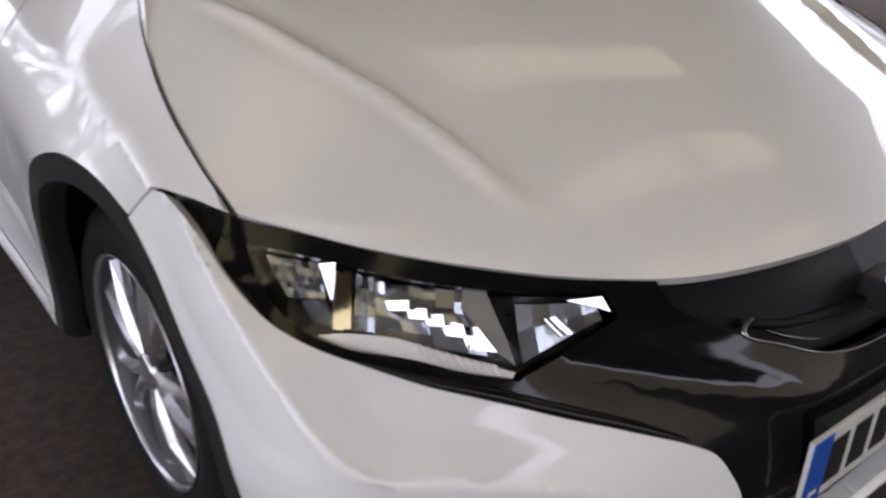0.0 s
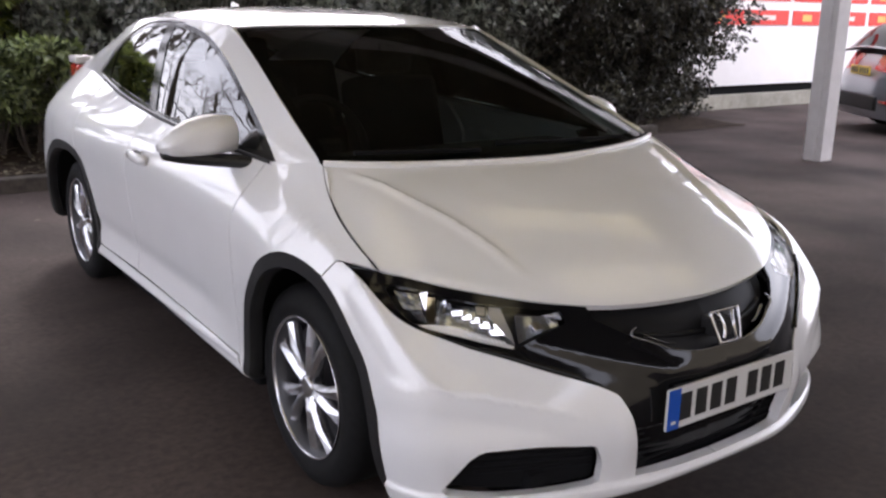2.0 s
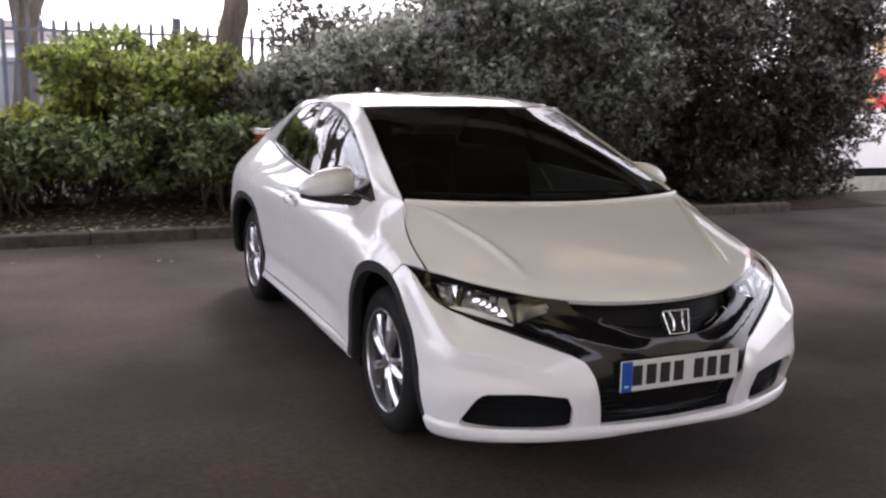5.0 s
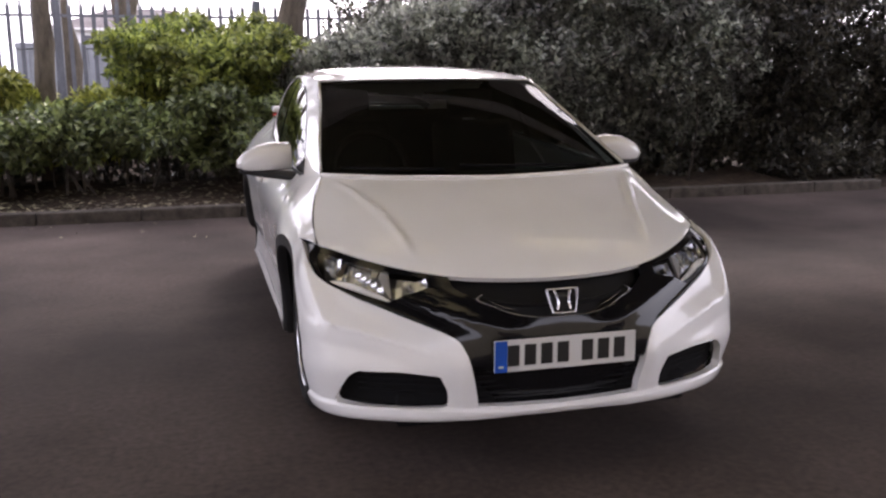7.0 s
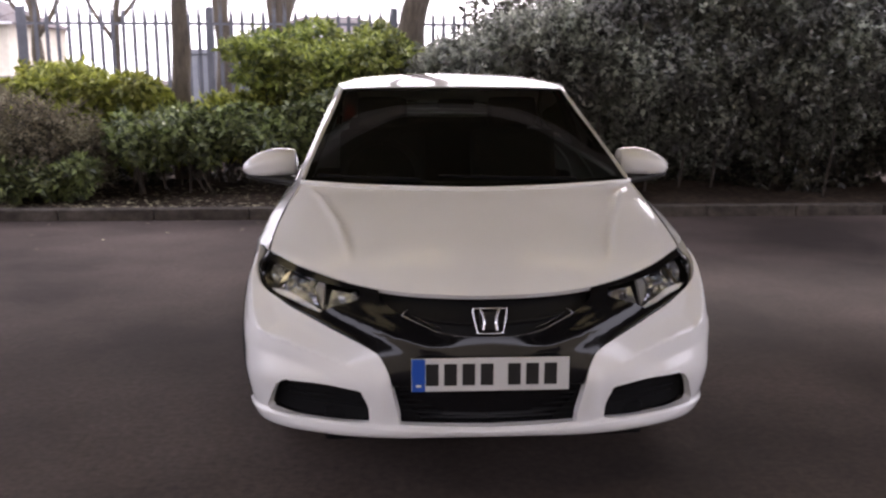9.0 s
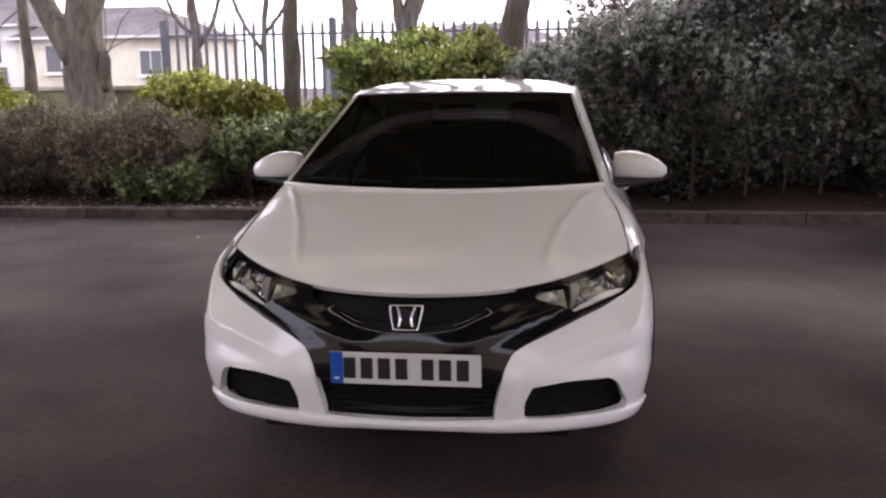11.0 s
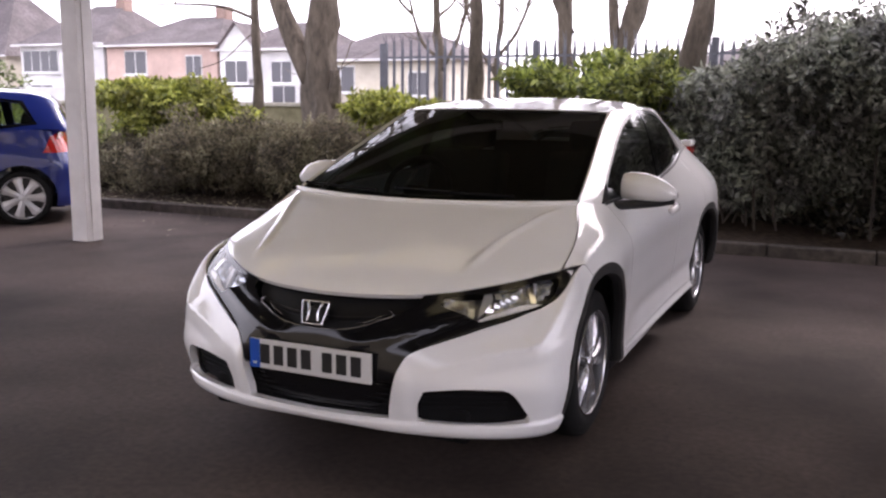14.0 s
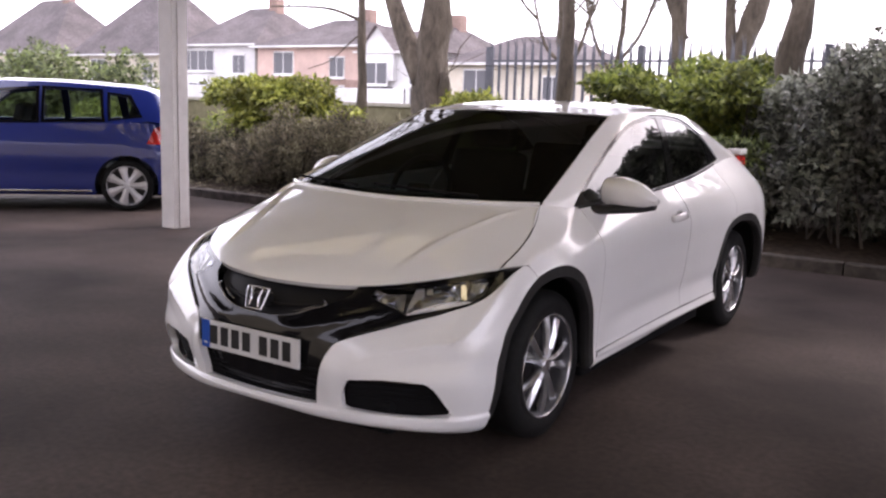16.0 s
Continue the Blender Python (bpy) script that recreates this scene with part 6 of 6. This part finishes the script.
    for x0, x1 in ((0.45, -0.12), (-0.20, -0.62)):
        bm = bmesh.new()
        pts = [(x0 + (x1 - x0) * t, 0.865 + 0.09 * abs(x0 + (x1 - x0) * t) ** 1.5 + 0.03 * t, 1.004 + 0.012 * t) for t in np.linspace(0, 1, 8)]
        tube(bm, pts, 0.007, 6)
        part("wiper", bm, CAVITY, car)
    bm = bmesh.new()
    box(bm, (-0.02, 3.18, 1.398), (0.02, 3.32, 1.412), 0.006)
    v = [bm.verts.new(c) for c in ((-0.012, 3.20, 1.41), (0.012, 3.20, 1.41), (0.012, 3.32, 1.40), (-0.012, 3.32, 1.40), (-0.003, 3.285, 1.448), (0.003, 3.285, 1.448), (0.003, 3.315, 1.446), (-0.003, 3.315, 1.446))]
    for f in ((4, 5, 6, 7), (0, 1, 5, 4), (1, 2, 6, 5), (2, 3, 7, 6), (3, 0, 4, 7)):
        bm.faces.new([v[i] for i in f])
    bmesh.ops.recalc_face_normals(bm, faces=bm.faces)
    part("roof_aerial", bm, WHITE, car)
    bm = bmesh.new()
    box(bm, (-0.56, 4.03, 1.098), (0.56, 4.19, 1.135), 0.012)
    part("rear_spoiler", bm, WHITE, car, smooth=False)
    for s in (-1, 1):
        bm = bmesh.new()
        box(bm, (min(s * 0.50, s * 0.635), 4.02, 1.00), (max(s * 0.50, s * 0.635), 4.19, 1.094), 0.015)
        part("tail_lamp", bm, LAMP_RED, car, "red tail lamp", smooth=False)
        bm = bmesh.new()
        box(bm, (min(s * 0.555, s * 0.64), 4.04, 1.097), (max(s * 0.555, s * 0.64), 4.20, 1.140), 0.012)
        part("spoiler_end", bm, WHITE, car)
        door_mirror(car, s)
    # --- inside ---
    bm = bmesh.new()
    box(bm, (-0.66, 1.02, 0.62), (0.66, 1.50, 0.93), 0.05)
    box(bm, (-0.60, 0.90, 0.80), (0.60, 1.10, 0.955), 0.03)
    part("dashboard", bm, DASH, car, smooth=True)
    boxed("cabin_floor", (-0.72, 1.30, 0.325), (0.72, 3.9, 0.36), DASH, car)
    boxed("rear_bench", (-0.60, 2.70, 0.38), (0.60, 3.15, 0.62), SEAT, car, 0.05)
    bm = box(bmesh.new(), (-0.60, -0.08, 0), (0.60, 0.08, 0.60), 0.05, pose(0, 3.18, 0.56, -18))
    part("rear_backrest", bm, SEAT, car)
    for x in (-0.37, 0.37):
        seat(car, x, 2.10)
    bm = bmesh.new()
    ring = [(-0.37 + 0.185 * math.cos(a), 1.62 + 0.07 * math.sin(a), 0.93 + 0.17 * math.sin(a)) for a in np.linspace(0, 2 * math.pi, 33)]
    tube(bm, ring, 0.016, 8, False)
    box(bm, (-0.44, 1.58, 0.88), (-0.30, 1.62, 0.96), 0.02)
    part("steering_wheel", bm, DASH, car, smooth=True)
    boxed("rear_view_mirror", (-0.09, 1.66, 1.262), (0.09, 1.685, 1.305), CAVITY, car, 0.01)
    return car


white = white_car()


def wheel(x, y, radius, mirror, parent, spokes=10, width=0.2, rim_r=0.220, paired=True, spoke_w=0.019, alloy=None):
    alloy = alloy or ALLOY
    w = new("wheel")
    w.parent = parent
    w.matrix_basis = pose(x, y, radius, 0, 0, 180 if mirror else 0)
    bm = bmesh.new()
    h = width / 2
    lathe(bm, [(-h, rim_r), (-h, radius - 0.05), (-h + 0.02, radius - 0.012), (-h + 0.05, radius), (h - 0.05, radius), (h - 0.02, radius - 0.012), (h, radius - 0.05), (h - 0.004, rim_r + 0.02), (h - 0.012, rim_r)], 48)
    part("tyre", bm, RUBBER, w, smooth=True)
    bm = bmesh.new()
    lathe(bm, [(h - 0.012, rim_r), (h - 0.005, rim_r + 0.002), (h - 0.008, rim_r - 0.004), (h - 0.014, rim_r - 0.006)], 48)
    rim = part("rim", bm, alloy, w, smooth=True)
    bm = bmesh.new()
    lathe(bm, [(-h, rim_r), (h - 0.012, rim_r), (h - 0.014, rim_r - 0.006), (h - 0.05, rim_r - 0.02), (-h + 0.03, rim_r - 0.02)], 48)
    part("barrel", bm, ALLOY_DARK, rim, smooth=True)
    bm = bmesh.new()
    lathe(bm, [(h - 0.09, 0.0), (h - 0.09, rim_r - 0.02)], 40)
    part("brake_disc", bm, ALLOY_DARK, w)
    for i in range(spokes):
        # spokes in pairs that part towards the rim
        pair = i // 2 if paired else i
        s = (-1 if i % 2 else 1) if paired else 0
        a = 2 * math.pi * pair / (spokes / 2 if paired else spokes)
        bm = bmesh.new()
        ring = []
        for r, wd, dx, open_ in ((0.028, 1.0, -0.004, 0.30), (0.075, 0.85, 0.003, 0.17), (rim_r * 0.62, 0.95, 0.002, 0.20), (rim_r - 0.006, 1.5, -0.008, 0.24)):
            wd *= spoke_w
            ang = a + s * open_
            row_ = []
            for x, z in ((h - 0.040 + dx, -wd), (h - 0.026 + dx, -wd * 0.92), (h - 0.014 + dx, s * wd * 0.25), (h - 0.026 + dx, wd * 0.92), (h - 0.040 + dx, wd), (h - 0.062 + dx, 0)):
                row_.append(Matrix.Rotation(ang, 4, "X") @ Vector((x, r, z)))
            ring.append([bm.verts.new(v) for v in row_])
        for p, q in zip(ring, ring[1:]):
            for j in range(6):
                bm.faces.new((p[j], p[(j + 1) % 6], q[(j + 1) % 6], q[j]))
        bm.faces.new(ring[-1][::-1])
        bmesh.ops.recalc_face_normals(bm, faces=bm.faces)
        part("spoke", bm, alloy, w)
    bm = bmesh.new()
    lathe(bm, [(h - 0.05, 0.04), (h - 0.016, 0.034), (h - 0.012, 0.026), (h - 0.012, 0.0)], 24)
    part("hub_cap", bm, alloy, w, smooth=True)
    for i in range(5):
        bm = bmesh.new()
        t = 2 * math.pi * (i + 0.5) / 5
        lathe(bm, [(h - 0.045, 0.009), (h - 0.022, 0.008), (h - 0.020, 0.0)], 8, Matrix.Translation((0, 0.052 * math.cos(t), 0.052 * math.sin(t))))
        part("wheel_nut", bm, ALLOY_DARK, w)
    return w


for y in (0.93, 3.525):
    wheel(0.712, y, 0.316, False, white)
    wheel(-0.712, y, 0.316, True, white)


# ---- other parked cars ----
def parked_car(name, label, mat, at, turn, length, half, hubs, radius, belt_z, roof, lamp, seats, plate=None):
    """A small hatchback, nose at y = 0, tail at y = length. belt_z: waist height along it; roof: rows of (y, z, half width) of its top."""
    car = thing(name, label, "car", at, turn=turn)
    hb = lambda y: float(np.interp(y, [p[0] for p in belt_z], [p[1] for p in belt_z]))
    plan = [(0.0, 0.0), (0.45, 0.03), (0.80, 0.16), (0.95, 0.45), (1.0, 0.9), (1.0, 1.5), (1.0, 2.2), (1.0, length - 0.9), (0.985, length - 0.45), (0.90, length - 0.14), (0.55, length - 0.01), (0.0, length)]
    net = []
    for f, y in plan:
        x, e = f * half, min(1.0, f / 0.8)
        tuck = 0.05 if 0.5 < y < length - 0.5 else 0.0
        sgn = -1 if y < length / 2 else 1
        back = 0.16 * (1 - min(1, min(y, length - y) / 0.9)) * -sgn
        net.append([(x * 0.955, y - 0.03 * sgn * (f < 0.9), 0.20), (x * 0.985, y, 0.27), (x * 0.985, y + 0.01 * sgn * (f < 0.9), 0.45), (x, y, 0.62), (x * 0.985, y + back * 0.35, 0.80), (x * 0.93, y + back, hb(y))])
    sk = Skin(net, (200, 60))
    side_at = lambda pts, n=None: sk.find([(y, z, half) for y, z in (catmull(pts, n) if n else pts)], YZ)
    R = radius + 0.055
    arches = []
    for hy in hubs:
        a = [(hy - R * math.cos(t), radius + R * math.sin(t)) for t in np.linspace(-0.25, math.pi + 0.25, 40)]
        arches.append(side_at(a))
    low = 0.02
    out = join(edge(0, arches[0][0][0], low, low, 12), arches[0], edge(arches[0][-1][0], arches[1][0][0], low, low, 12), arches[1], edge(arches[1][-1][0], sk.nu, low, low, 14), edge(sk.nu, 0, sk.nv, sk.nv, 80))
    # cabin
    top = [(p[0], p[1], p[2]) for p in roof]
    ys = [p[0] for p in top]
    rows_c, rows_r = [], []
    for y, z, w in top:
        yb = min(max(y, ys[0]), length - 0.08)
        bx = half * 0.93 * (1.0 if y < length - 0.6 else 0.97)
        rows_c.append([(bx, yb, hb(yb)), (bx * 0.6 + w * 0.4 + 0.02, yb, hb(yb) * 0.6 + z * 0.4), (bx * 0.2 + w * 0.8 + 0.015, yb, hb(yb) * 0.2 + z * 0.8), (w, y, z)])
        rows_r.append([(w, y, z), (w * 0.6, y, z + 0.028), (0, y, z + 0.04), (-w * 0.6, y, z + 0.028), (-w, y, z)])
    cab, top_sk = Skin(rows_c, (100, 40)), Skin(rows_r, (60, 40))
    line = lambda pts: [(a[0] + (b[0] - a[0]) * k / 8, a[1] + (b[1] - a[1]) * k / 8) for a, b in zip(pts, pts[1:] + pts[:1]) for k in range(8)]
    cw = lambda pts: cab.find([(y, z, half * 0.85) for y, z in line(pts)], YZ)
    big = lambda pts: [(y + 0.035 * (1 if y > sum(p[0] for p in pts) / len(pts) else -1), z + 0.028 * (1 if z > sum(p[1] for p in pts) / len(pts) else -1)) for y, z in pts]
    wins = [cw(w) for w in seats]
    rims = [cw(big(w)) for w in seats]
    for mir in (False, True):
        sheet("body_side", sk, out, mat, car, step=0.05, depth=0.02, mirror=mir)
        sheet("cabin_side", cab, join(edge(0, cab.nu, 0, 0, 30), edge(cab.nu, 0, 3, 3, 30)), mat, car, holes=wins, step=0.05, depth=0.015, mirror=mir)
        for w, r in zip(wins, rims):
            sheet("window_trim", cab, r, GLOSS, car, holes=[w], step=0.05, depth=0, offset=0.003, mirror=mir)
            sheet("side_window", cab, w, CAR_GLASS, car, step=0.06, depth=0, offset=-0.008, mirror=mir)
        sheet("tail_lamp", sk, side_at(lamp), LAMP_RED, car, step=0.03, depth=0, offset=0.004, mirror=mir, label="red tail lamp")
        for a in arches:
            p = sk.at(a[:, 0], a[:, 1])
            s = -1 if mir else 1
            v, f = [], []
            for k in p:
                v += [(s * (k[0] - 0.004), k[1], k[2]), (s * half * 0.5, k[1], k[2])]
            for i in range(len(p) - 1):
                f.append((2 * i, 2 * i + 1, 2 * i + 3, 2 * i + 2))
            mesh_object("arch_liner", v, f, CAVITY, car)
        for hy in hubs:
            wheel(-(half - 0.115) if mir else half - 0.115, hy, radius, mir, car, 7, 0.18, radius * 0.76, False, 0.040, ALLOY_PALE)
        ribbon("skirt", sk, [(half * 0.985, hubs[0] + R + 0.03, 0.235), (half * 0.985, hubs[1] - R - 0.03, 0.235)], 0.03, ALLOY, car, 0.002, 20, 0.006, mir)
    n = len(roof)
    sheet("roof", top_sk, join(edge(1, n - 2, 0, 0, 30), edge(n - 2, 1, 4, 4, 30)), mat, car, step=0.06, depth=0.02)
    sheet("windscreen", top_sk, join(edge(0.02, 0.98, 0.1, 0.1, 10), edge(0.98, 0.02, 3.9, 3.9, 10)), SCREEN_GLASS, car, step=0.08, depth=0)
    sheet("rear_window", top_sk, join(edge(n - 1.98, n - 1.02, 0.3, 0.3, 10), edge(n - 1.02, n - 1.98, 3.7, 3.7, 10)), REAR_GLASS, car, step=0.06, depth=0)
    sheet("tailgate", top_sk, join(edge(n - 2, n - 1, 0, 0, 10), edge(n - 1, n - 2, 4, 4, 10)), mat, car, holes=[join(edge(n - 1.95, n - 1.05, 0.35, 0.35, 10), edge(n - 1.05, n - 1.95, 3.65, 3.65, 10))], step=0.06, depth=0.01, offset=0.003)
    hz = roof[0]
    bm = bmesh.new()
    q = [(-half * 0.9, 0.16, hb(0.0)), (half * 0.9, 0.16, hb(0.0)), (half * 0.92, hz[0], hz[1]), (-half * 0.92, hz[0], hz[1])]
    bm.faces.new([bm.verts.new(c) for c in q])
    part("bonnet", bm, mat, car)
    boxed("underbody", (-half * 0.6, 0.2, 0.16), (half * 0.6, length - 0.2, 0.3), CAVITY, car)
    boxed("cabin_floor", (-half * 0.8, hubs[0] + 0.5, 0.3), (half * 0.8, length - 0.3, 0.5), DASH, car)
    for y in (hubs[0] + 1.05, hubs[1] - 0.1):
        for x in (-0.36, 0.36):
            bm = box(bmesh.new(), (-0.22, -0.06, 0), (0.22, 0.06, 0.78), 0.05, pose(x, y, 0.48, -14))
            part("seat_back", bm, SEAT, car)
    if plate:
        pl = boxed("number_plate", (-0.26, length + 0.0, plate), (0.26, length + 0.012, plate + 0.111), PLATE_YELLOW, car, 0, "yellow rear number plate")
        for i in range(7):
            x = -0.20 + 0.065 * i + (0.02 if i > 3 else 0)
            boxed("bar", (x - 0.02, length + 0.012, plate + 0.02), (x + 0.02, length + 0.0135, plate + 0.09), INK, pl)
        bm = box(bmesh.new(), (-0.5, length - 0.04, 0.30), (0.5, length + 0.03, 0.48), 0.02)
        part("rear_bumper_insert", bm, PLASTIC, car)
        for s in (-1, 1):
            boxed("reflector", (s * 0.62 - 0.08, length - 0.06, 0.40), (s * 0.62 + 0.08, length + 0.0, 0.44), LAMP_RED, car, 0.004)
    return car


parked_car("small_hatchback", "glossy dark blue small hatchback parked beside the planting bed", BLUE, (-9.53, 2.66, 0), -45, 3.90, 0.845, (0.85, 3.29), 0.305,
           [(0, 0.82), (0.9, 0.98), (1.6, 1.0), (3.0, 1.03), (3.6, 1.06), (3.9, 1.02)],
           [(0.72, 0.985, 0.72), (1.62, 1.44, 0.56), (2.2, 1.50, 0.585), (3.0, 1.475, 0.57), (3.58, 1.40, 0.54), (3.82, 1.06, 0.62)],
           [(3.52, 0.80), (3.60, 0.98), (3.74, 1.06), (3.84, 1.02), (3.86, 0.86), (3.72, 0.80)],
           [[(1.28, 1.035), (1.70, 1.36), (2.28, 1.42), (2.30, 1.05)], [(2.38, 1.055), (2.38, 1.42), (2.98, 1.40), (3.02, 1.075)], [(3.12, 1.09), (3.10, 1.37), (3.30, 1.34), (3.44, 1.14)]])
parked_car("silver_hatchback", "silver grey hatchback with a yellow plate, parked by the board", SILVER, (12.78, 2.85, 0), 56, 4.20, 0.87, (0.85, 3.42), 0.31,
           [(0, 0.78), (0.9, 0.95), (1.6, 0.96), (3.2, 1.0), (3.9, 1.02), (4.2, 0.98)],
           [(0.80, 0.955, 0.74), (1.75, 1.36, 0.58), (2.3, 1.42, 0.60), (3.2, 1.40, 0.58), (3.75, 1.34, 0.55), (4.10, 1.02, 0.64)],
           [(3.86, 0.74), (3.94, 0.92), (4.06, 1.0), (4.15, 0.96), (4.16, 0.80), (4.02, 0.74)],
           [[(1.35, 1.0), (1.80, 1.29), (2.38, 1.35), (2.40, 1.02)], [(2.48, 1.02), (2.48, 1.35), (3.10, 1.33), (3.14, 1.04)], [(3.24, 1.05), (3.22, 1.31), (3.44, 1.27), (3.60, 1.10)]], 0.72)
